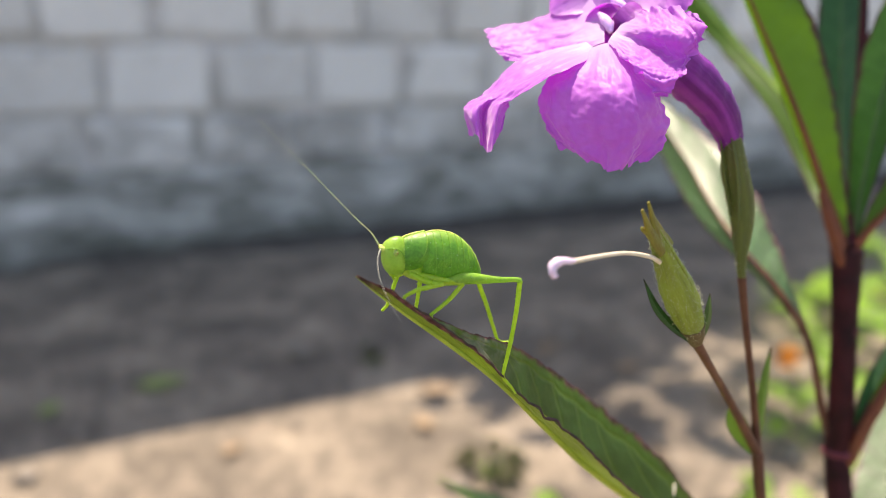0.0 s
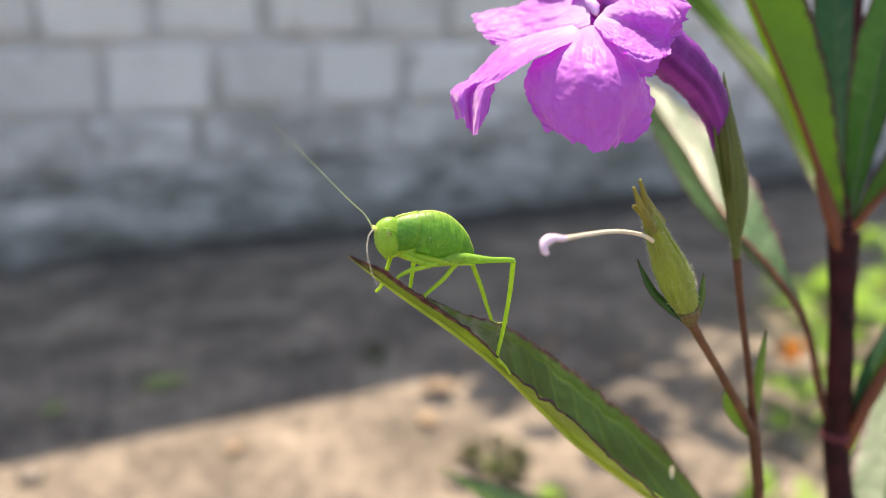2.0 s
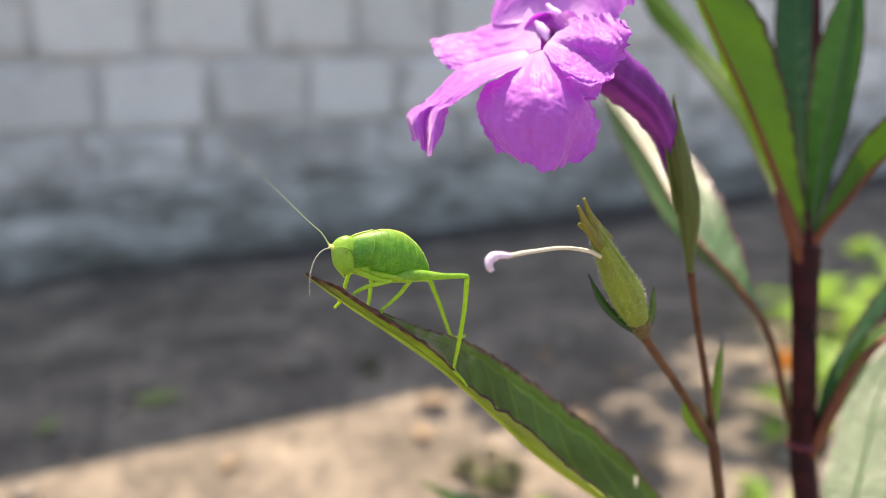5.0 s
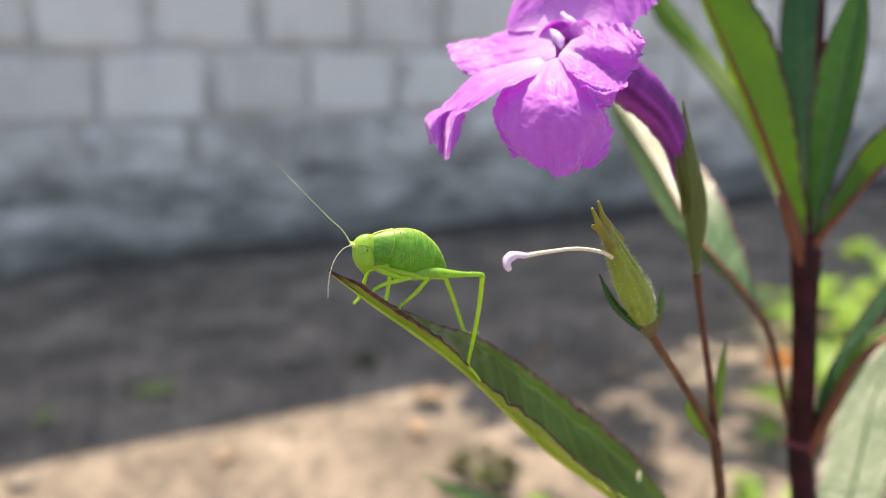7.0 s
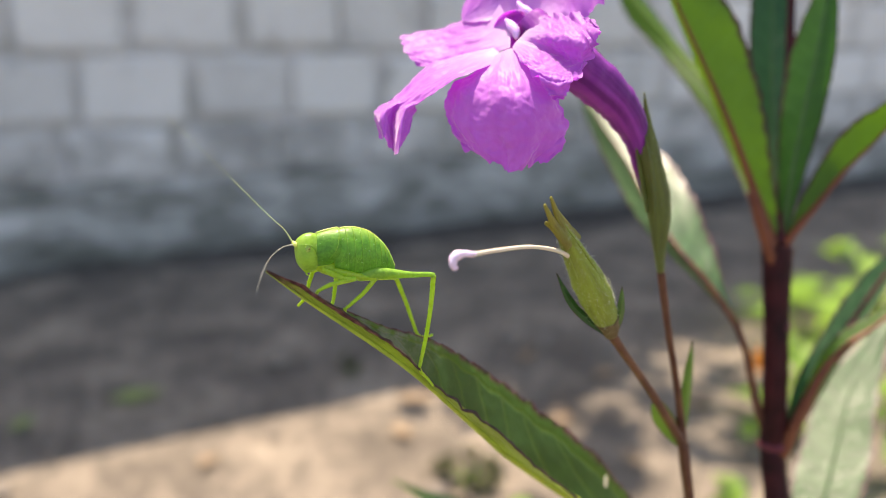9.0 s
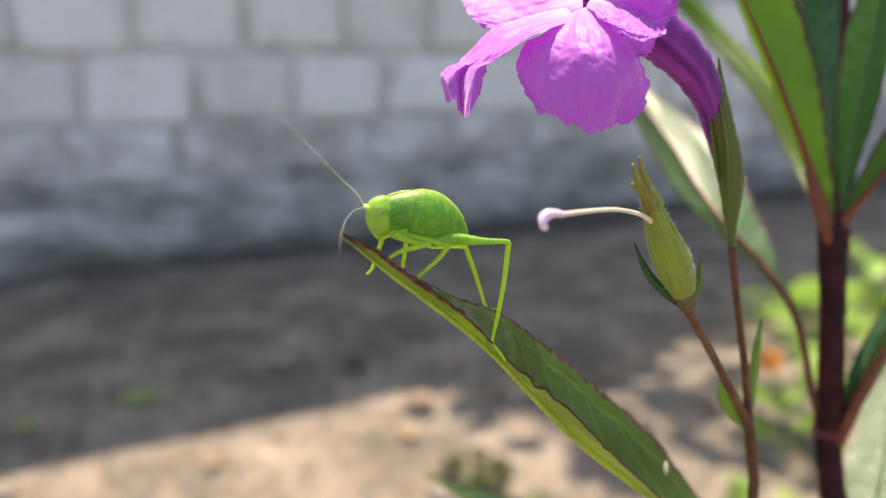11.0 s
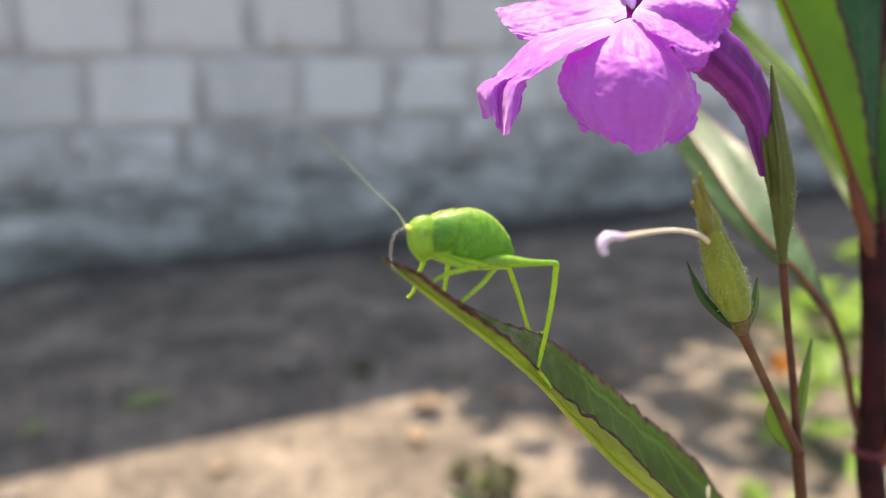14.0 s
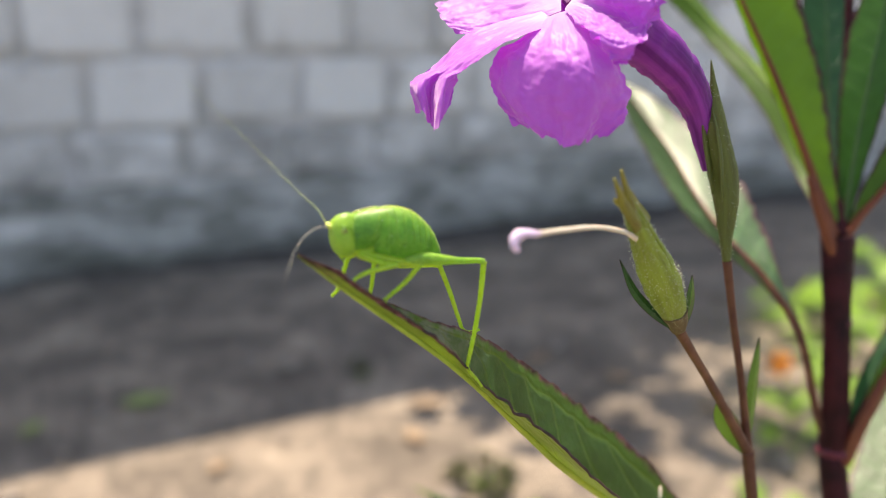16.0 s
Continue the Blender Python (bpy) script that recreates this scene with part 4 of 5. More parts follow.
tube(bm, [Q(p) for p in ((42.3, -15.7, 128.2), (41.7, -14.2, 127.4), (40.8, -12.5, 126.0))], mm(1.1, 1.8, 2.25), 16, 14, 0.12)
part("pod_base", bm, POD_BASE, pod, "brown base of the pod")
bm = bmesh.new()
tube(bm, [Q(p) for p in ((33.0, -2.2, 115.5), (30.0, -1.1, 111.5), (25.6, -0.6, 108.0), (20.4, -1.1, 103.5), (16.6, -1.7, 100.0))], mm(0.4, 0.33, 0.3, 0.31, 0.36), 50, 10, 0.12)
style = part("style", bm, STYLE, pod, "curved white style left from a fallen flower")
bm = bmesh.new()
tube(bm, [Q(p) for p in ((17.2, -1.6, 100.3), (15.3, -1.55, 98.9), (14.3, -2.0, 98.5), (14.1, -2.9, 98.5), (14.5, -3.7, 98.6))], mm(0.34, 0.48, 0.66, 0.62, 0.3), 28, 12, 0.5)
part("stigma", bm, STIGMA, style, "pale pink stigma")

# calyx of the open flower
cal = [(54.8, -5.2, 140.8), (54.4, -1.2, 140.0), (54.2, 4.2, 139.0), (53.4, 9.2, 138.0), (51.8, 14.2, 136.4), (50.9, 18.4, 134.8), (50.4, 22.6, 133.4), (49.7, 27.2, 132.4)]
bm = bmesh.new()
tube(bm, [Q(p) for p in cal], mm(0.7, 1.1, 1.95, 2.4, 2.35, 1.75, 0.7, 0.08), 60, 18, 0.06)
calyx = part("calyx", bm, CALYX, plant, "long olive-green calyx with pointed sepals")
for (a, b, c, d, r) in (((51.3, 6.0, 137.0), (50.2, 11.4, 135.8), (49.2, 15.4, 134.6), (48.3, 19.0, 133.6), 0.75), ((54.6, 6.0, 138.0), (53.8, 12.0, 137.0), (52.8, 17.0, 136.2), (51.8, 21.0, 135.4), 0.75), ((52.6, 5.0, 136.4), (51.8, 11.0, 134.6), (50.8, 15.6, 133.4), (49.9, 19.6, 132.8), 0.6)):
    bm = bmesh.new()
    tube(bm, [Q(a), Q(b), Q(c), Q(d)], mm(r * 0.6, r, r * 0.8, 0.1), 40, 10, 0.08, 0.5)
    part("sepal", bm, CALYX, calyx, "pointed dark-tipped sepal")
hairs(calyx, 420, 0.0003, RND)

# corolla: a funnel and five crinkled lobes
FLOWER_AT = Q((50.8, 13.7, 134.5))
flower = empty("flower", Matrix.Translation(FLOWER_AT), "", "")
flower.parent = plant
FQ = P((50.8, 13.7, 134.5))


def F(q):
    return P(q) - FQ


bm = bmesh.new()
tube(bm, [F(p) for p in ((51.8, 10.6, 138.5), (50.5, 15.0, 137), (48.9, 19.8, 135), (45.6, 24.5, 132.5), (41.3, 28.1, 130.5), (36.7, 31.5, 129.5), (31.6, 35.6, 129), (28.6, 38.6, 130))], mm(1.1, 1.7, 2.5, 3.4, 3.9, 4.2, 4.0, 3.4), 60, 28, 0.12)
# the mouth stays open
top = [f for f in bm.faces if len(f.verts) > 4]
bmesh.ops.delete(bm, geom=top, context="FACES_ONLY")
part("corolla_tube", bm, TUBE, flower, "deep magenta funnel of the flower")


bm = bmesh.new()
tube(bm, [F(p) for p in ((29.6, 40.0, 135), (28.6, 39.4, 133), (27.2, 38.0, 131.4), (26.4, 37.0, 129.6))], mm(1.2, 2.8, 3.6, 3.9), 30, 28, 0.06)
bmesh.ops.delete(bm, geom=[f for f in bm.faces if len(f.verts) > 4], context="FACES_ONLY")
part("throat", bm, PETAL, flower, "purple throat of the flower")
# pale ridges in the throat
for ridge in (((27.2, 42.8, 131), (28.1, 41.3, 130), (29.3, 40.1, 129.5), (30.2, 39.5, 129.5)), ((24.9, 39.0, 128.8), (25.7, 37.6, 127.6), (26.2, 36.4, 127.0), (26.3, 35.2, 126.4))):
    bm = bmesh.new()
    tube(bm, [F(p) for p in ridge], mm(0.35, 0.75, 0.8, 0.35), 20, 10, 0.3)
    part("throat_ridge", bm, RIDGE, flower, "pale swelling inside the throat")


def petal(cage, label, seed, **kw):
    bm = bmesh.new()
    lobe(bm, [[F(p) for p in row] for row in cage], seed=seed, **kw)
    return part("petal", bm, PETAL, flower, label)


# lower lobe: out of the throat towards the viewer, then hanging down
petal([
    [(22.0, 31.6, 125.6), (23.3, 32.4, 125.2), (24.8, 32.9, 124.8), (26.4, 33.0, 124.4), (28.2, 32.6, 123.4)],
    [(18.6, 28.3, 122.5), (20.8, 27.8, 119.6), (23.5, 27.7, 117), (26.3, 27.3, 117), (29.1, 27.0, 118)],
    [(14.9, 26.1, 122), (18.6, 23.8, 117.4), (23.2, 22.5, 113), (27.5, 22.1, 113.5), (31.8, 22.6, 116)],
    [(13.8, 22.0, 122), (17.8, 19.3, 117.4), (23.2, 17.8, 113.5), (28.4, 18.3, 114), (33.2, 19.7, 117)],
    [(15.1, 18.3, 121.5), (18.9, 15.6, 118), (23.4, 14.5, 114.5), (28.1, 15.2, 115), (32.8, 16.7, 117)],
    [(17.3, 15.3, 120.5), (20.4, 13.5, 118), (23.3, 11.4, 115.5), (26.9, 12.2, 116), (30.8, 13.5, 117)],
], "drooping violet petal with a toothed edge", 1, n=96, m=80, frill=0.0004, teeth=0.0011, tooth_n=7, crinkle=0.00026, fold=0.001)
# lower left lobe, reaching out sideways, its tip bent down in flutes
petal([
    [(22.3, 33.8, 127), (22.8, 33.1, 126), (23.3, 32.4, 125.5), (23.7, 31.8, 125), (24.2, 31.2, 124.5)],
    [(15.6, 32.5, 128.5), (16.5, 31.3, 126.5), (17.3, 29.8, 123.4), (17.9, 28.5, 120.4), (18.2, 27.3, 117.6)],
    [(10.0, 30.2, 128.5), (11.2, 28.8, 126), (12.4, 27.2, 123), (13.2, 26.1, 120.5), (14.0, 25.4, 118.4)],
    [(5.5, 25.3, 127), (6.8, 24.7, 125), (8.0, 24.0, 123), (9.2, 23.4, 121.5), (10.1, 23.2, 120.5)],
    [(2.0, 22.6, 126), (3.9, 21.6, 121.5), (5.4, 22.0, 124.5), (7.1, 21.4, 120.5), (9.0, 22.3, 123)],
    [(2.9, 18.2, 125.5), (4.3, 17.1, 121), (5.3, 15.7, 123.5), (6.3, 14.6, 119.5), (8.1, 19.3, 122)],
], "violet petal bent down at its fluted tip", 2, n=90, m=40, frill=0.0004, teeth=0.0006, tooth_n=9, crinkle=0.0002, fold=0.0003)
# upper left lobe, spread flat
petal([
    [(23.9, 43.9, 133), (24.9, 40.8, 131), (25.6, 38.4, 129), (25.4, 35.6, 127), (25.2, 33.4, 125.8)],
    [(18.8, 41.8, 136), (19.3, 38.7, 133), (19.7, 36.2, 130.5), (20.0, 34.0, 128.5), (20.4, 32.3, 127)],
    [(13.9, 40.6, 138), (14.4, 37.9, 135), (14.8, 35.5, 132.5), (15.3, 33.3, 130), (15.8, 31.5, 128.5)],
    [(9.2, 40.0, 139), (9.8, 37.4, 136), (10.3, 35.0, 133), (11.0, 32.9, 131), (12.2, 31.1, 129.5)],
    [(6.0, 38.8, 138), (6.5, 36.6, 135.5), (7.3, 34.6, 133.5), (8.6, 32.6, 131.5), (10.6, 31.3, 130)],
], "violet petal spread flat", 3, n=60, m=48, frill=0.0005, teeth=0.0008, tooth_n=6, crinkle=0.00015, fold=0.0005)
# right lobe, crumpled and frilled, rolled over towards the viewer
petal([
    [(25.3, 32.8, 123.5), (25.6, 33.4, 124), (26.3, 34.4, 125), (27.5, 35.8, 126), (29.0, 38.0, 127.5)],
    [(25.9, 29.2, 117.2), (27.5, 30.2, 118.2), (29.4, 32.3, 121.5), (30.1, 34.3, 121), (31.5, 38.3, 125)],
    [(27.2, 25.8, 112.8), (30.2, 27.6, 115.5), (32.7, 30.3, 119.5), (32.7, 33.0, 117.5), (33.7, 38.4, 123)],
    [(29.6, 23.1, 113), (31.9, 24.9, 113.5), (34.8, 28.5, 117.5), (35.6, 31.5, 115.5), (36.3, 36.9, 120.5)],
    [(31.2, 21.7, 113.5), (32.8, 23.6, 112.5), (36.3, 28.4, 116), (37.5, 31.2, 114), (37.9, 34.9, 118)],
], "crumpled violet petal with a frilled edge", 4, n=72, m=80, frill=0.0013, frill_n=11, teeth=0.0012, tooth_n=10, crinkle=0.0003, fold=0.0009)
# upper lobe
petal([
    [(21.6, 39.8, 131.8), (25.8, 40.8, 132), (29.1, 41.5, 132.5), (31.3, 40.5, 130), (32.2, 38.6, 127)],
    [(17.5, 41.6, 135.4), (23.2, 46.2, 133), (28.9, 48.8, 132), (34.6, 45.4, 128), (36.4, 38.1, 125)],
    [(19.5, 49.7, 137), (23.7, 53.0, 135), (29.6, 54.2, 133), (36.9, 49.3, 127), (40.5, 40.6, 124)],
    [(20.9, 54.6, 139), (25.0, 58.0, 137), (30.3, 58.2, 134), (38.4, 52.7, 127), (42.4, 42.5, 124)],
], "upright violet petal", 5, frill=0.0008, teeth=0.0008, tooth_n=9, crinkle=0.00016)


# ---- the katydid ----
KAT = (-0.9, -1.9, 113.0)
kat_at = Matrix.Translation(P(KAT)) @ pose(0, 0, 0, 0, 0, 18)
katydid = empty("katydid_nymph", kat_at, "bright green long-legged bush cricket nymph standing on a leaf", "insect")


def k3(x, z, y=0.0):
    """Katydid space in millimetres: x along the body to its tail, z up, y away from the viewer."""
    return Vector((x, y, z)) * 0.001


def loft(bm, rings, sides=28):
    """A body from rings (x, z_top, z_bottom, half width, lean)."""
    rs = spline(rings, 8 * (len(rings) - 1))
    uv = bm.loops.layers.uv.verify()
    out = []
    for i, (x, zt, zb, hw, lean) in enumerate(rs):
        ring = []
        for k in range(sides):
            a = 2 * math.pi * k / sides
            s, c = math.sin(a), math.cos(a)
            z = (zt + zb) / 2 + (zt - zb) / 2 * c
            y = max(hw, 0.01) * s * (1 - 0.16 * c)
            ring.append(bm.verts.new(k3(x + lean * c, z, y)))
        out.append(ring)
    for i in range(len(out) - 1):
        for k in range(sides):
            f = bm.faces.new((out[i][k], out[i + 1][k], out[i + 1][(k + 1) % sides], out[i][(k + 1) % sides]))
            for lo, (a, b) in zip(f.loops, ((k, i), (k, i + 1), (k + 1, i + 1), (k + 1, i))):
                lo[uv].uv = (a / sides, b / (len(out) - 1))
    bm.faces.new(out[0])
    bm.faces.new(out[-1][::-1])
    bmesh.ops.recalc_face_normals(bm, faces=bm.faces[:])
    return out


def build_katydid():
    # abdomen in overlapping rings
    rings = [(-2.8, 4.35, -2.0, 2.1, 0), (-1.0, 4.75, -2.8, 2.6, 0), (0.7, 4.65, -3.2, 2.8, 0), (2.6, 3.95, -3.3, 2.7, 0.1), (4.2, 2.75, -3.2, 2.3, 0.0), (5.4, 1.35, -3.0, 1.7, 0.0), (6.3, -0.4, -2.8, 1.0, 0.0), (6.85, -1.9, -2.7, 0.35, 0.0)]
    bm = bmesh.new()
    loft(bm, rings, 32)
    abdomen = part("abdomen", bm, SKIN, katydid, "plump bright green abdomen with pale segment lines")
    # raised hind rims of the segments
    fine = spline(rings, 140)
    for x in (-0.9, 0.2, 1.3, 2.4, 3.4, 4.3, 5.1, 5.8):
        r = min(fine, key=lambda q: abs(q[0] - x))
        bm = bmesh.new()
        pts = []
        for k in range(-14, 15):
            c, w = math.cos(math.radians(k * 9.5)), math.sin(math.radians(k * 9.5))
            pts.append(k3(r[0] + (r[4] + 0.12) * c, (r[1] + r[2]) / 2 + ((r[1] - r[2]) / 2 + 0.03) * c, (r[3] + 0.03) * w * (1 - 0.16 * c)))
        tube(bm, pts, mm(0.035, 0.065, 0.065, 0.035), 56, 6)
        part("segment_rim", bm, SKIN_RIM, abdomen)
    # pale keel along the back
    bm = bmesh.new()
    tube(bm, [k3(q[0] + q[4], q[1] + 0.02) for q in rings], mm(0.1, 0.12, 0.13, 0.12, 0.1), 60, 8)
    part("back_keel", bm, RIM, abdomen, "pale yellow line along the back")
    # pronotum, a saddle over the front
    bm = bmesh.new()
    loft(bm, [(-5.6, 3.95, -0.9, 1.75, 0.2), (-4.8, 4.3, -1.0, 2.0, 0.2), (-3.7, 4.55, -0.9, 2.25, 0.1), (-2.7, 4.75, -0.5, 2.45, 0.1), (-2.0, 4.82, 0.1, 2.5, 0.1)], 28)
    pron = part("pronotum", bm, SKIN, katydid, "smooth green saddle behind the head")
    bm = bmesh.new()
    pts = []
    for k in range(-14, 15):
        c, w = math.cos(math.radians(k * 9)), math.sin(math.radians(k * 9))
        pts.append(k3(-1.95 + 0.1 * c - 1.6 * (abs(k) / 14) ** 3, 2.3 + 2.55 * c, 2.55 * w * (1 - 0.16 * c)))
    tube(bm, pts, mm(0.06, 0.09, 0.09, 0.06), 56, 6)
    part("saddle_rim", bm, SKIN_RIM, pron)
    bm = bmesh.new()
    tube(bm, [k3(-5.4, 4.1), k3(-4.7, 4.4), k3(-3.5, 4.66), k3(-1.9, 4.9)], mm(0.08, 0.1, 0.1, 0.08), 30, 8)
    part("back_line", bm, RIM, pron)
    # small wing pads: scalloped pale outlines low behind the saddle
    for sy in (-1, 1):
        for (x, z, rx, rz) in ((-1.35, 1.0, 0.62, 0.95), (-0.15, 0.75, 0.55, 0.8), (0.85, 0.6, 0.5, 0.7)):
            bm = bmesh.new()
            pts = []
            for k in range(9):
                a = math.radians(-15 + 210 * k / 8)
                px, pz = x - rx * math.cos(a - 1.2), z - rz * math.sin(a - 0.1)
                q = min(fine, key=lambda w: abs(w[0] - px))
                c = max(-0.95, min(0.95, (pz - (q[1] + q[2]) / 2) / ((q[1] - q[2]) / 2)))
                pts.append(k3(px, pz, sy * (q[3] + 0.02) * math.sqrt(1 - c * c) * (1 - 0.16 * c)))
            tube(bm, pts, mm(0.02, 0.05, 0.055, 0.05, 0.02), 30, 6)
            part("wing_pad", bm, SKIN_RIM, pron)
    # short pale dashes across the segments
    bm = bmesh.new()
    rnd = random.Random(31)
    for x in (-0.35, 0.75, 1.85, 2.9, 3.85, 4.7):
        q = min(fine, key=lambda w: abs(w[0] - x))
        for c in (0.3, -0.05):
            c += rnd.uniform(-0.06, 0.06)
            w = math.sqrt(1 - c * c)
            at = k3(x, (q[1] + q[2]) / 2 + (q[1] - q[2]) / 2 * c, -(q[3] + 0.02) * w * (1 - 0.16 * c))
            d = k3(0.17, -0.2, 0.0) * rnd.uniform(0.6, 1.2)
            tube(bm, [at - d, at, at + d], mm(0.015, 0.04, 0.015), 6, 6)
    part("pale_marks", bm, SKIN_RIM, abdomen, "short pale dashes on the segments")
    # thorax underside
    # thorax underside
    bm = bmesh.new()
    loft(bm, [(-5.4, 1.0, -1.4, 1.2, 0), (-4.2, 0.8, -2.1, 1.6, 0), (-2.4, 0.4, -2.7, 1.8, 0), (0, 0, -3.4, 1.7, 0), (1.8, 0, -3.5, 1.2, 0)], 20)
    part("thorax", bm, SKIN_PALE, katydid, "pale green underside")
    # head, face turned down
    bm = bmesh.new()
    loft(bm, [(-8.3, 2.7, 1.2, 0.5, 0), (-8.05, 3.5, 0.1, 1.25, 0.1), (-7.3, 4.15, -1.0, 1.75, 0.2), (-6.3, 4.4, -1.5, 1.95, 0.2), (-5.4, 4.25, -1.3, 1.85, 0.1), (-4.9, 3.9, -0.7, 1.5, 0)], 28)
    head = part("head", bm, SKIN_HEAD, katydid, "round pale green head")
    for sy in (-1, 1):
        bm = bmesh.new()
        bmesh.ops.create_uvsphere(bm, u_segments=20, v_segments=14, radius=0.0005)
        bmesh.ops.scale(bm, vec=(0.85, 0.7, 1.15), verts=bm.verts[:])
        bmesh.ops.translate(bm, vec=k3(-6.6, 2.35, sy * 1.62), verts=bm.verts[:])
        eye = part("eye", bm, EYE, head, "small pale eye")
        bm = bmesh.new()
        bmesh.ops.create_uvsphere(bm, u_segments=12, v_segments=8, radius=0.00014)
        bmesh.ops.translate(bm, vec=k3(-6.45, 2.4, sy * 2.02), verts=bm.verts[:])
        part("pupil", bm, PUPIL, eye)
    bm = bmesh.new()
    loft(bm, [(-7.7, 0.1, -0.6, 0.6, 0), (-7.2, -0.3, -1.35, 1.0, 0), (-6.4, -0.6, -1.65, 1.0, 0), (-5.8, -0.8, -1.5, 0.5, 0)], 16)
    part("mouthparts", bm, SKIN_PALE, head, "pale jaws")
    for sy in (-1, 1):
        bm = bmesh.new()
        tube(bm, [k3(-6.8, -1.2, sy * 0.7), k3(-6.9, -1.6, sy * 0.85), k3(-6.6, -1.9, sy * 0.8)], mm(0.16, 0.14, 0.08), 12, 7)
        part("palp", bm, SKIN_PALE, head)
        bm = bmesh.new()
        tube(bm, [k3(-7.7, 2.6, sy * 0.4), k3(-8.2, 2.85, sy * 0.45), k3(-8.6, 3.0, sy * 0.5)], mm(0.45, 0.36, 0.25), 12, 9)
        part("antenna_base", bm, RIM, head)

    # pale lines of the face and cheeks
    for sy in (-1, 1):
        for line in (((-8.0, 2.5, 0.7), (-7.75, 1.3, 1.2), (-7.3, 0.1, 1.4), (-6.9, -0.9, 1.2)), ((-7.75, 2.9, 1.0), (-7.0, 3.05, 1.62), (-6.1, 2.8, 1.86), (-5.5, 1.9, 1.92), (-5.3, 0.6, 1.9))):
            bm = bmesh.new()
            tube(bm, [k3(p[0], p[1], sy * p[2]) for p in line], mm(0.05, 0.1, 0.1, 0.04), 30, 6)
            part("face_line", bm, SKIN_RIM, head)
    # a few white balls stand in for glints on the back and sides
    bm = bmesh.new()
    rnd = random.Random(12)
    for x, c in ((-3.5, 0.74), (-1.5, 0.66), (-0.7, 0.1), (0.3, 0.6), (1.7, 0.34), (2.6, 0.62)):
        q = min(fine, key=lambda w: abs(w[0] - x))
        at = k3(x, (q[1] + q[2]) / 2 + (q[1] - q[2]) / 2 * c, -(q[3] + 0.06) * math.sqrt(1 - c * c) * (1 - 0.16 * c))
        r = rnd.uniform(0.00003, 0.00007)
        bmesh.ops.create_icosphere(bm, subdivisions=1, radius=r, matrix=Matrix.Translation(at))
    part("white_glints", bm, STYLE, abdomen, "tiny white balls standing in for glints")

    def limb(name, pts, radii, parent, mat=SKIN_PALE, spines=0, label=""):
        bm = bmesh.new()
        c = tube(bm, [k3(*p) for p in pts], mm(*radii), 40, 10, 0.06)
        rnd = random.Random(len(name) + spines)
        for i in range(spines):
            k = 3 + int(i / spines * 35)
            d = (c[k + 1] - c[k]).normalized()
            o = Vector((d.z, 0.3 * (1 if i % 2 else -1), -d.x)).normalized() * (1 if i % 2 else -1)
            r = float(spline([(v,) for v in mm(*radii)], 40)[k][0])
            b0 = c[k] + o * r * 0.8
            bmv = [bm.verts.new(b0 + d * 0.00006 * j) for j in (-1, 1)]
            bmv.append(bm.verts.new(b0 + o * 0.00028 + d * 0.0001))
            bmv.append(bm.verts.new(b0 + Vector((0, 0.00008, 0))))
            for q in ((0, 1, 2), (1, 3, 2), (3, 0, 2)):
                bm.faces.new([bmv[j] for j in q])
        return part(name, bm, mat, parent, label)

    def leg(femur, fr, tibia, tr, tarsus, spines=0):
        fem = limb("femur", femur, fr, katydid, SKIN_FEMUR if spines > 30 else SKIN_PALE)
        tib = limb("tibia", tibia, tr, fem, SKIN_PALE, spines)
        bm = bmesh.new()
        tube(bm, [k3(*p) for p in tarsus], mm(0.22, 0.28, 0.22, 0.2), 20, 8, 0.5)
        part("tarsus", bm, SKIN_PALE, fem)

    # near hind leg
    leg([(0.7, -2.5, -2.0), (3.1, -2.1, -2.4), (5.6, -2.4, -2.5), (8.5, -2.9, -2.3), (11.7, -3.3, -1.9), (12.6, -3.6, -1.8)], [0.7, 0.98, 0.78, 0.5, 0.4, 0.46],
        [(12.6, -3.6, -1.8), (12.1, -8.3, -1.9), (11.3, -13.2, -1.9), (10.1, -18.6, -1.9)], [0.42, 0.36, 0.33, 0.27],
        [(10.1, -18.6, -1.9), (10.6, -19.7, -1.9), (11.6, -20.9, -1.8), (12.4, -22.2, -1.7)], 34)
    # far hind leg
    leg([(1.6, -3.7, 2.0), (4.1, -3.9, 3.2), (6.7, -4.7, 4.4), (8.5, -5.5, 5.2)], [0.75, 1.0, 0.7, 0.42],
        [(8.5, -5.5, 5.2), (10.0, -9.5, 5.3), (11.1, -13.0, 5.3), (12.0, -15.8, 5.3)], [0.4, 0.36, 0.32, 0.27],
        [(11.9, -15.6, 5.3), (12.7, -16.4, 5.3), (13.8, -16.4, 5.2), (14.7, -16.1, 5.0)], 24)
    # near middle leg
    leg([(-2.9, -1.2, -1.6), (-1.1, -1.8, -2.2), (1.2, -2.4, -2.6), (3.1, -2.8, -2.8)], [0.5, 0.55, 0.45, 0.38],
        [(3.1, -2.8, -2.8), (1.2, -4.9, -2.7), (-0.5, -6.3, -2.6), (-1.7, -7.2, -2.5)], [0.36, 0.32, 0.28, 0.24],
        [(-1.7, -7.0, -2.5), (-1.7, -8.0, -2.5), (-1.2, -9.0, -2.4), (-0.6, -9.9, -2.3)], 10)
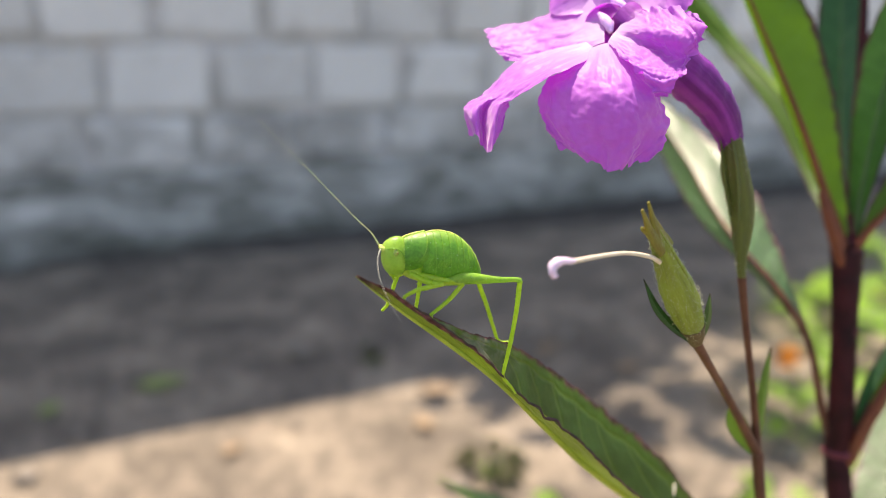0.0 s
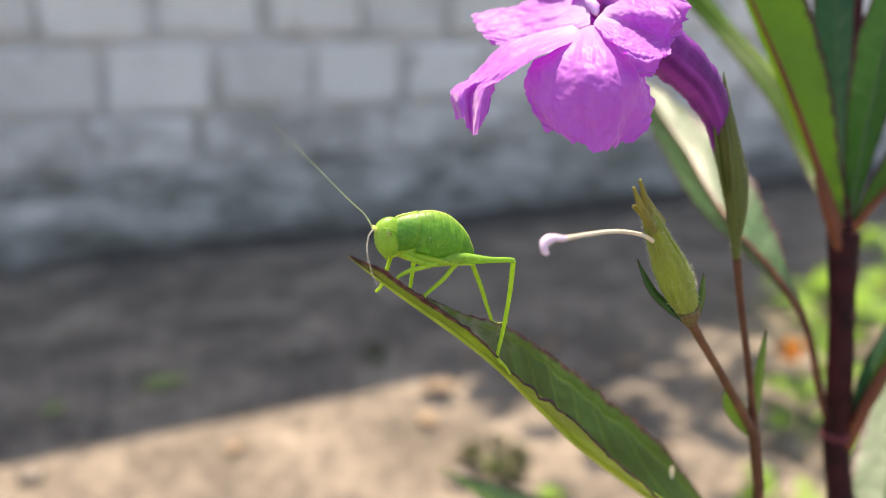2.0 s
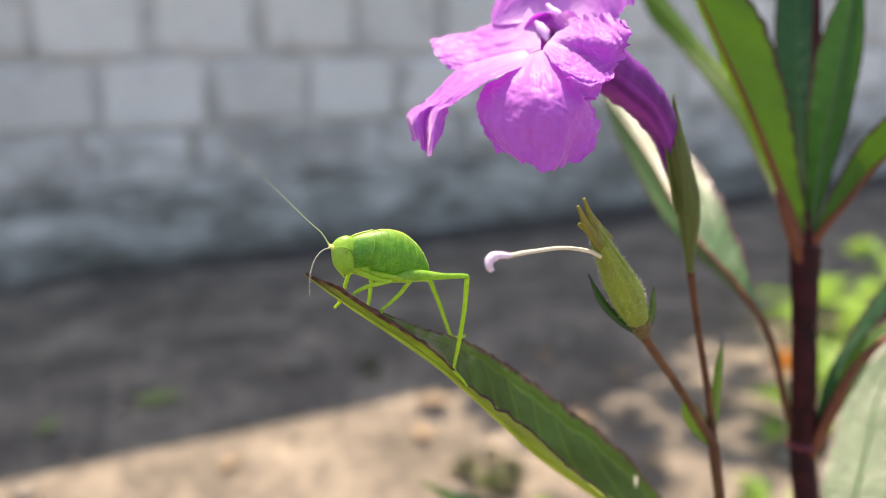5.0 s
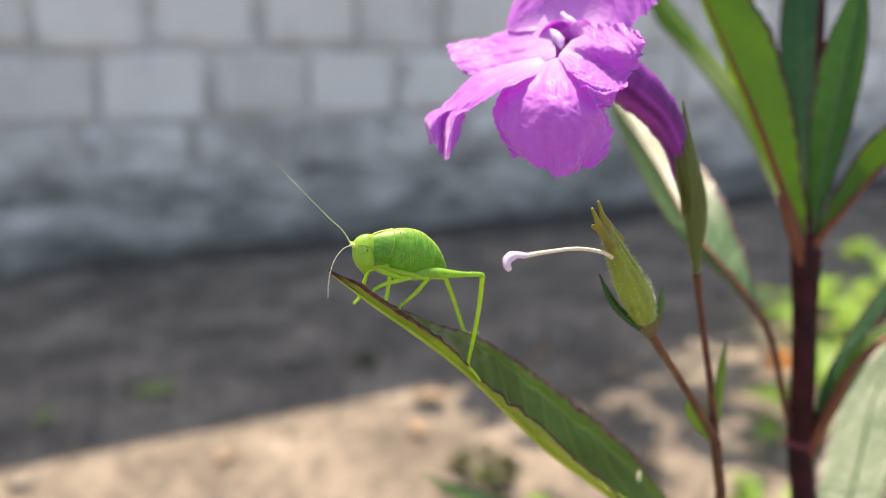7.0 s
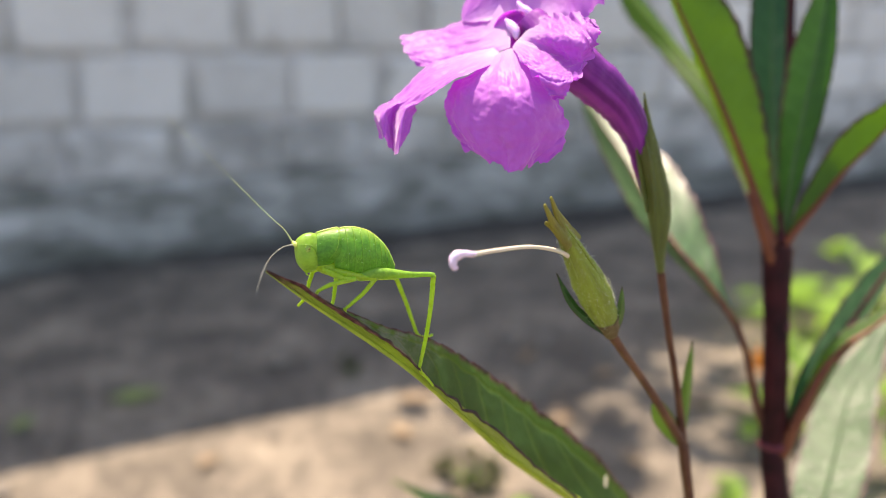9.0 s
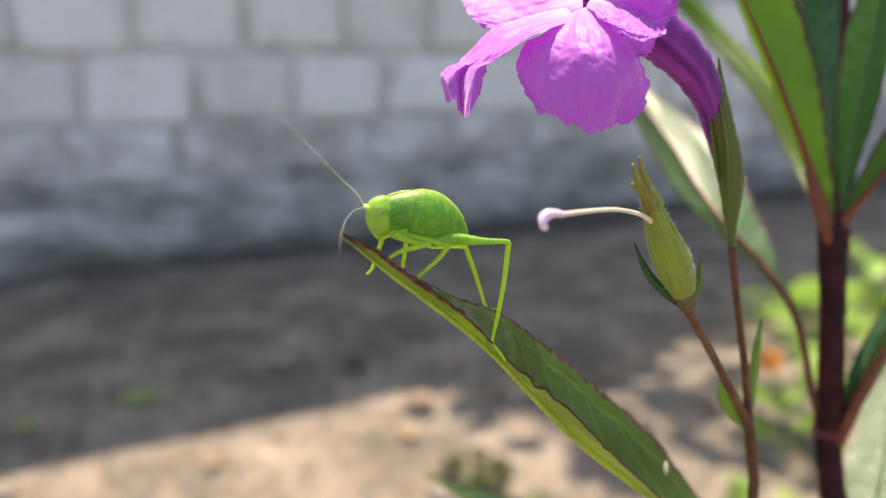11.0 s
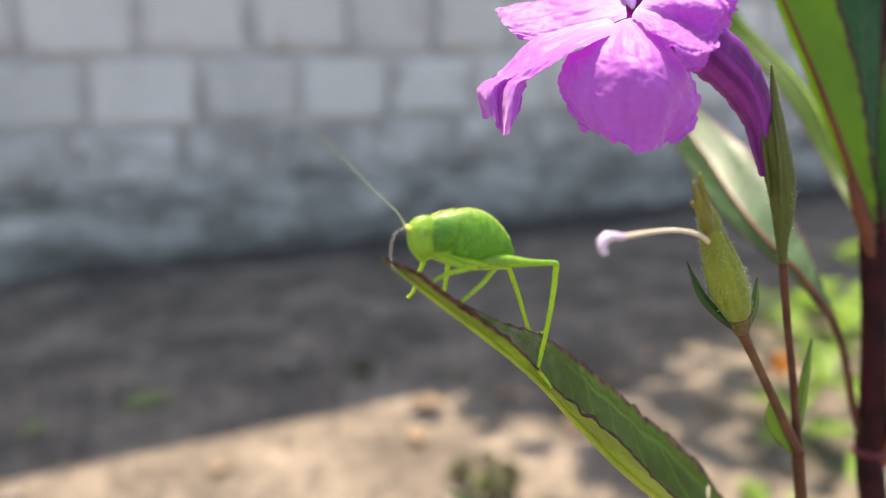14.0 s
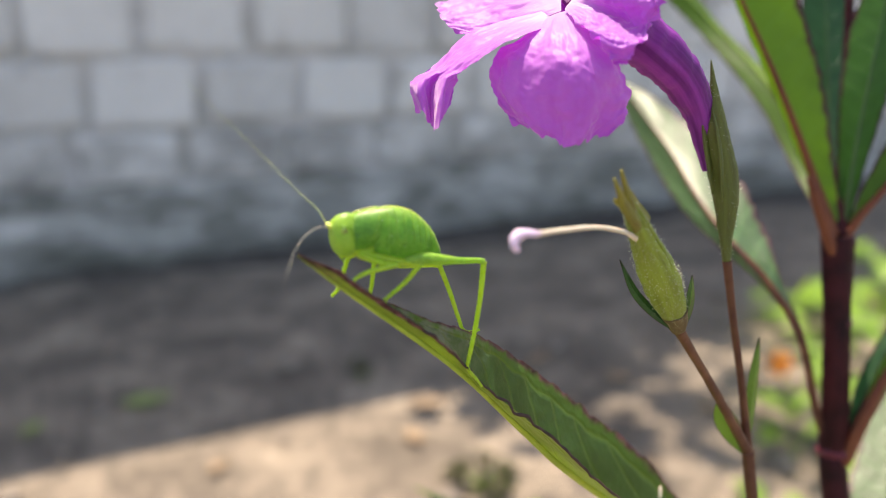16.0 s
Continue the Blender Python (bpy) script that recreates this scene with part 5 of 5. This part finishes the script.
    # near front leg
    leg([(-4.6, -1.0, -1.4), (-2.9, -1.8, -2.2), (-1.3, -2.4, -2.8), (0.0, -2.5, -3.0)], [0.5, 0.46, 0.38, 0.34],
        [(0.0, -2.5, -3.0), (-2.0, -2.7, -3.1), (-4.1, -3.1, -3.0), (-5.8, -3.9, -2.8)], [0.34, 0.36, 0.32, 0.24],
        [(-5.7, -3.9, -2.8), (-6.1, -4.5, -2.8), (-6.2, -5.1, -2.7), (-5.9, -5.8, -2.6)], 8)
    # far front leg
    leg([(-4.7, -1.2, 1.0), (-4.9, -1.7, 1.6), (-5.3, -2.0, 1.9), (-5.6, -2.3, 2.0)], [0.4, 0.42, 0.36, 0.34],
        [(-5.5, -2.2, 2.0), (-6.0, -3.5, 2.0), (-6.5, -4.9, 1.9), (-7.0, -6.0, 1.7)], [0.34, 0.32, 0.28, 0.24],
        [(-6.9, -5.8, 1.7), (-7.2, -6.5, 1.7), (-7.6, -6.8, 1.6), (-8.1, -7.3, 1.6)], 8)
    # far middle leg
    leg([(-1.4, -2.4, 1.4), (-1.5, -2.8, 2.2), (-1.5, -3.2, 2.8), (-1.7, -3.5, 3.0)], [0.45, 0.45, 0.4, 0.36],
        [(-1.7, -3.3, 3.0), (-1.9, -4.8, 3.0), (-2.2, -6.5, 2.9), (-2.5, -7.9, 2.8)], [0.36, 0.33, 0.3, 0.26],
        [(-2.5, -7.7, 2.8), (-2.7, -8.0, 2.8), (-2.9, -8.1, 2.8), (-3.2, -8.2, 2.8)], 8)

    # the two antennae, each turning about its root
    def antenna(root, pts, label, mat, radii):
        bm = bmesh.new()
        tube(bm, [k3(*p) for p in pts], mm(*radii), 70, 7)
        ob = part("antenna", bm, mat, katydid, label)
        ob.location = k3(*root)
        return ob

    far = antenna((-8.5, 3.0, 0.5), [(0, 0, 0), (-1.1, 2.0, 0.4), (-3.2, 4.2, 1.3), (-8.7, 10.5, 3.5), (-12.3, 14.5, 4.5), (-16, 18.6, 5.5)], "long thin pale antenna held up", FEELER, (0.14, 0.08, 0.055, 0.036, 0.022, 0.010))
    near = antenna((-8.5, 2.9, -0.5), [(0, 0, 0), (-1.7, -0.6, -1.0), (-3.5, -2.2, -2.7), (-4.7, -4.2, -4.5), (-5.5, -6.2, -6.3), (-5.9, -7.6, -7.6)], "thin pale antenna curving down", FEELER_GREY, (0.13, 0.065, 0.045, 0.032, 0.022, 0.014))
    return far, near


FEELER_FAR, FEELER_NEAR = build_katydid()


# ---- small things on the ground ----
def weed(name, x, y, label, count, height, spread, rnd, leaf_len=0.05, mat=None):
    ob = empty(name, pose(x, y, 0), label, "plant")
    for i in range(count):
        a, r = rnd.uniform(0, 6.283), spread * math.sqrt(rnd.random())
        z = height * rnd.uniform(0.25, 1.0)
        tip = Vector((math.cos(a) * r, math.sin(a) * r, z))
        if i % 3 == 0:
            bm = bmesh.new()
            tube(bm, [Vector((0, 0, -0.01)), tip * 0.5 + Vector((0, 0, z * 0.15)), tip], [0.0022, 0.0016, 0.001], 14, 6)
            part("stalk", bm, RIB_GREEN, ob)
        d = Vector((math.cos(a + rnd.uniform(-1, 1)), math.sin(a + rnd.uniform(-1, 1)), rnd.uniform(-0.25, 0.35))).normalized()
        side = d.cross(Vector((0, 0, 1))).normalized()
        ln = leaf_len * rnd.uniform(0.7, 1.3)
        bm = bmesh.new()
        lift = Vector((0, 0, 0.012))
        blade(bm, [tip, tip + d * ln * 0.4 + lift * 0.6, tip + d * ln - lift * 0.4], [side * ln * 0.32 + lift * 0.4] * 3, [-side * ln * 0.32 + lift * 0.4] * 3, [0.15, 0.85, 1.0, 0.7, 0.03], n=14, m=3, wave=0.1, seed=i)
        part("leaf", bm, mat or WEED, ob)
    return ob


def bloom(parent, at, r):
    """A small flower head of rounded orange rays."""
    for i in range(9):
        a = i * 0.698
        d = Vector((math.cos(a), math.sin(a) * 0.5, 0.25 + math.sin(a) * 0.8))
        side = Vector((-math.sin(a), math.cos(a), 0))
        bm = bmesh.new()
        blade(bm, [at, at + d * r * 0.6, at + d * r], [side * r * 0.34] * 3, [-side * r * 0.34] * 3, [0.3, 1.0, 0.9, 0.3], n=8, m=3, seed=i)
        part("petal", bm, ORANGE, parent)
    bm = bmesh.new()
    bmesh.ops.create_uvsphere(bm, u_segments=12, v_segments=8, radius=r * 0.3)
    bmesh.ops.translate(bm, vec=at + Vector((0, 0, r * 0.1)), verts=bm.verts[:])
    part("disc", bm, ORANGE, parent)


RW = random.Random(9)
herb = weed("ground_weed", 0.56, 1.09, "bright green low weed with an orange flower head", 4, 0.07, 0.03, RW, 0.055)
bm = bmesh.new()
tube(bm, [Vector((0, 0, -0.01)), Vector((-0.03, -0.03, 0.07)), Vector((-0.059, -0.055, 0.124))], [0.002, 0.0016, 0.0014], 14, 6)
part("stalk", bm, RIB_GREEN, herb)
bloom(herb, Vector((-0.059, -0.055, 0.12)), 0.02)
weed("ground_weed", 0.64, 1.18, "bright yellow-green low weed in sunlight", 9, 0.18, 0.05, RW, 0.075)
weed("ground_weed", 0.75, 1.38, "bright green low weed with broad leaves", 13, 0.12, 0.1, RW, 0.075)
weed("ground_weed", 0.99, 1.58, "bright green low weed growing in bare earth", 20, 0.17, 0.13, RW, 0.08)
weed("ground_weed", 0.66, 0.92, "bright green low weed with crowded leaves", 24, 0.11, 0.09, RW, 0.06)
weed("ground_weed", 0.80, 1.58, "broad-leaved pale green weed on sunlit earth", 5, 0.05, 0.05, RW, 0.085)
weed("ground_weed", 0.52, 1.0, "young pale green weed with rounded leaves", 4, 0.045, 0.025, RW, 0.05)
weed("ground_weed", 0.42, 0.83, "young pale green weed with rounded leaves", 4, 0.03, 0.02, RW, 0.045)
weed("grass_tuft", 0.065, 0.93, "small dull green tuft on bare earth", 26, 0.02, 0.04, RW, 0.024, MOSSY)
weed("grass_tuft", -0.13, 1.30, "tiny dull seedling beside the wall's shadow", 8, 0.025, 0.02, RW, 0.02, MOSSY)


def fallen_leaf(x, y, yaw, ln, mat, label):
    bm = bmesh.new()
    d, side = Vector((1, 0, 0)), Vector((0, 1, 0))
    blade(bm, [Vector((-ln / 2, 0, 0.004)), Vector((0, 0, 0.002)), Vector((ln / 2, 0, 0.008))], [side * ln * 0.3 + Vector((0, 0, 0.004))] * 3, [-side * ln * 0.3 + Vector((0, 0, 0.004))] * 3, [0.1, 0.9, 1.0, 0.6, 0.03], n=20, m=4, wave=0.12, seed=int(ln * 1000))
    ob = part("fallen_leaf", bm, mat, None)
    ob.matrix_world = pose(x, y, 0.004, 0, 0, yaw)
    return tagged(ob, label, "leaf", "litter on the ground")


fallen_leaf(-0.478, 1.197, 20, 0.08, FADED, "fallen pale green leaf on shaded earth")
fallen_leaf(-0.62, 1.1, 80, 0.045, FADED, "fallen dull green leaf on shaded earth")
fallen_leaf(-0.01, 1.17, 10, 0.06, DRY, "dry tan leaf lying on sunlit earth")
for (x, y, yaw, ln) in ((0.12, 1.21, 40, 0.05), (-0.03, 1.06, 120, 0.045), (0.22, 1.1, 75, 0.06), (0.33, 1.26, 10, 0.05), (0.2, 1.35, 60, 0.05), (0.45, 1.14, 140, 0.055), (0.05, 1.3, 20, 0.04), (-0.3, 0.98, 50, 0.035), (0.3, 0.97, 100, 0.045)):
    fallen_leaf(x, y, yaw, ln, DRY, "dry tan leaf lying on the earth")


def pebble(x, y, r, seed):
    bm = bmesh.new()
    bmesh.ops.create_icosphere(bm, subdivisions=2, radius=r)
    for v in bm.verts:
        v.co *= 1 + 0.35 * noise.noise(v.co.normalized() * 1.4 + Vector((seed * 3.3, 0, 0)))
        v.co.z *= 0.6
    ob = part("pebble", bm, STONE, None)
    ob.location = (x, y, r * 0.3)
    return tagged(ob, "small rough stone lying on dry earth", "stone", "stones on the ground")


for i in range(26):
    pebble(RW.uniform(-0.7, 0.7), RW.uniform(0.86, 1.9), RW.uniform(0.006, 0.02), i)


weed("seedling", 0.115, 0.8, "small pale green seedling on bare earth", 4, 0.035, 0.012, RW, 0.036)


def build_tree():
    """A tree behind the wall; its boughs hang over the coping and dapple the earth."""
    ob = empty("tree", WALL_AT @ pose(1.2, 1.1, 0), "leafy tree behind the wall with boughs over its top", "tree")
    rnd = random.Random(21)
    bm = bmesh.new()
    tube(bm, [Vector((0, 0, -0.05)), Vector((0.05, 0, 1.2)), Vector((-0.05, -0.05, 2.5)), Vector((-0.1, -0.1, 4.0))], [0.08, 0.07, 0.055, 0.025], 30, 12, 0.1)
    part("trunk", bm, STALK, ob)
    crown = bmesh.new()
    def bough(start, end, lift, leaves):
        mid = (start + end) / 2 + Vector((0, 0, lift))
        bm = bmesh.new()
        c = tube(bm, [start, mid, end], [0.014, 0.008, 0.003], 24, 7)
        part("branch", bm, STALK, ob)
        for k in range(leaves):
            at = c[int(rnd.uniform(12, 24.9))] + Vector((rnd.uniform(-1, 1), rnd.uniform(-1, 1), rnd.uniform(-0.5, 0.5))) * 0.1
            d = Vector((rnd.uniform(-1, 1), rnd.uniform(-1, 1), rnd.uniform(-0.5, 0.2))).normalized()
            w = d.cross(Vector((rnd.uniform(-0.4, 0.4), rnd.uniform(-0.4, 0.4), 1))).normalized()
            ln = rnd.uniform(0.06, 0.1)
            blade(crown, [at, at + d * ln * 0.5 + Vector((0, 0, 0.005)), at + d * ln], [w * ln * 0.28] * 3, [-w * ln * 0.28] * 3, [0.1, 0.9, 1.0, 0.6, 0.03], n=6, m=2, seed=k)

    for i in range(38):
        end = Vector((rnd.uniform(-0.21, 0.3), rnd.uniform(-1.58, -0.94), rnd.uniform(3.26, 3.7)))
        if i % 4 == 3:
            end.x, end.y = rnd.uniform(0.14, 0.42), rnd.uniform(-1.2, -0.96)
        bough(Vector((-0.05, -0.08, 2.9 + 0.025 * i)), end, 0.12, 18)
    for i in range(2):
        bough(Vector((-0.05, -0.08, 3.0 + 0.05 * i)), Vector((rnd.uniform(-0.08, 0.24), rnd.uniform(-1.76, -1.42), rnd.uniform(3.3, 3.7))), 0.12, 17)
    # the rest of the crown stays behind the wall
    for i in range(44):
        a, r = rnd.uniform(0, 6.283), rnd.uniform(0.35, 0.85)
        z = rnd.uniform(2.3, 4.3)
        end = Vector((math.cos(a) * r * 1.2, max(math.sin(a) * r, -0.45), z))
        bough(Vector((-0.05, -0.06, z - 0.3)), end, 0.1, 15)
    part("crown", crown, LEAF_MID, ob)["kind"] = "stuff"


build_tree()


def motions():
    kx = pose(-0.0085, 0.0005, 0.0030)
    walk(FEELER_FAR, [(0, kx), (16, kx)])
    walk(FEELER_NEAR, [(t, pose(-0.0085, -0.0005, 0.0029, rx, ry, rz)) for t, rx, ry, rz in (
        (0, -9, -18, 25),
        (1.5, -14, -11, 23),
        (2.5, -14, -4, 17),
        (3, -17, 2, 13),
        (3.5, -19, 6, 9),
        (4, -19, 6, 9),
        (6.5, -20, 9, 6),
        (7, -14, 6, 5),
        (7.5, -16, 8, 5),
        (8, -18, 11, 1),
        (8.5, -14, 10, 0),
        (9, -18, 11, 1),
        (11.5, -21, 10, 6),
        (12.5, -29, 13, 10),
        (13.5, -27, 12, 10),
        (14.5, -21, 10, 6),
        (15, -19, 11, 3),
        (15.5, -16, 11, -0),
        (16, -17, 12, -0),
    )])
    # the flower sways a millimetre in the air
    walk(flower, [(t, Matrix.Translation(FLOWER_AT + D3((u, v, 0)))) for t, u, v in (
        (0, 1.3, 0.5), (0.5, 0.4, 0.3), (1, 0.8, 0.2), (1.5, 0.3, 0.2), (2, 0.3, 0.3), (2.5, 0.1, 0.1), (3, 1.2, 0.5), (3.5, 0.2, -0.2), (4, 0.4, 0.4), (6.3, -0.6, 0.1),
        (6.5, 0.1, 0.2), (7, 0, -0.1), (7.5, 0.2, 0.3), (8, -0.1, -0.2), (8.5, 0, 0), (9, -0.1, 0), (11.5, 0, 0), (12.5, 0, -0.1), (13.5, 0, 0), (14, -0.6, -0.7), (14.5, -0.3, -0.3),
        (15, 0.2, 0.4), (15.5, -0.2, -0.3), (16, -0.6, -0.3))])


motions()
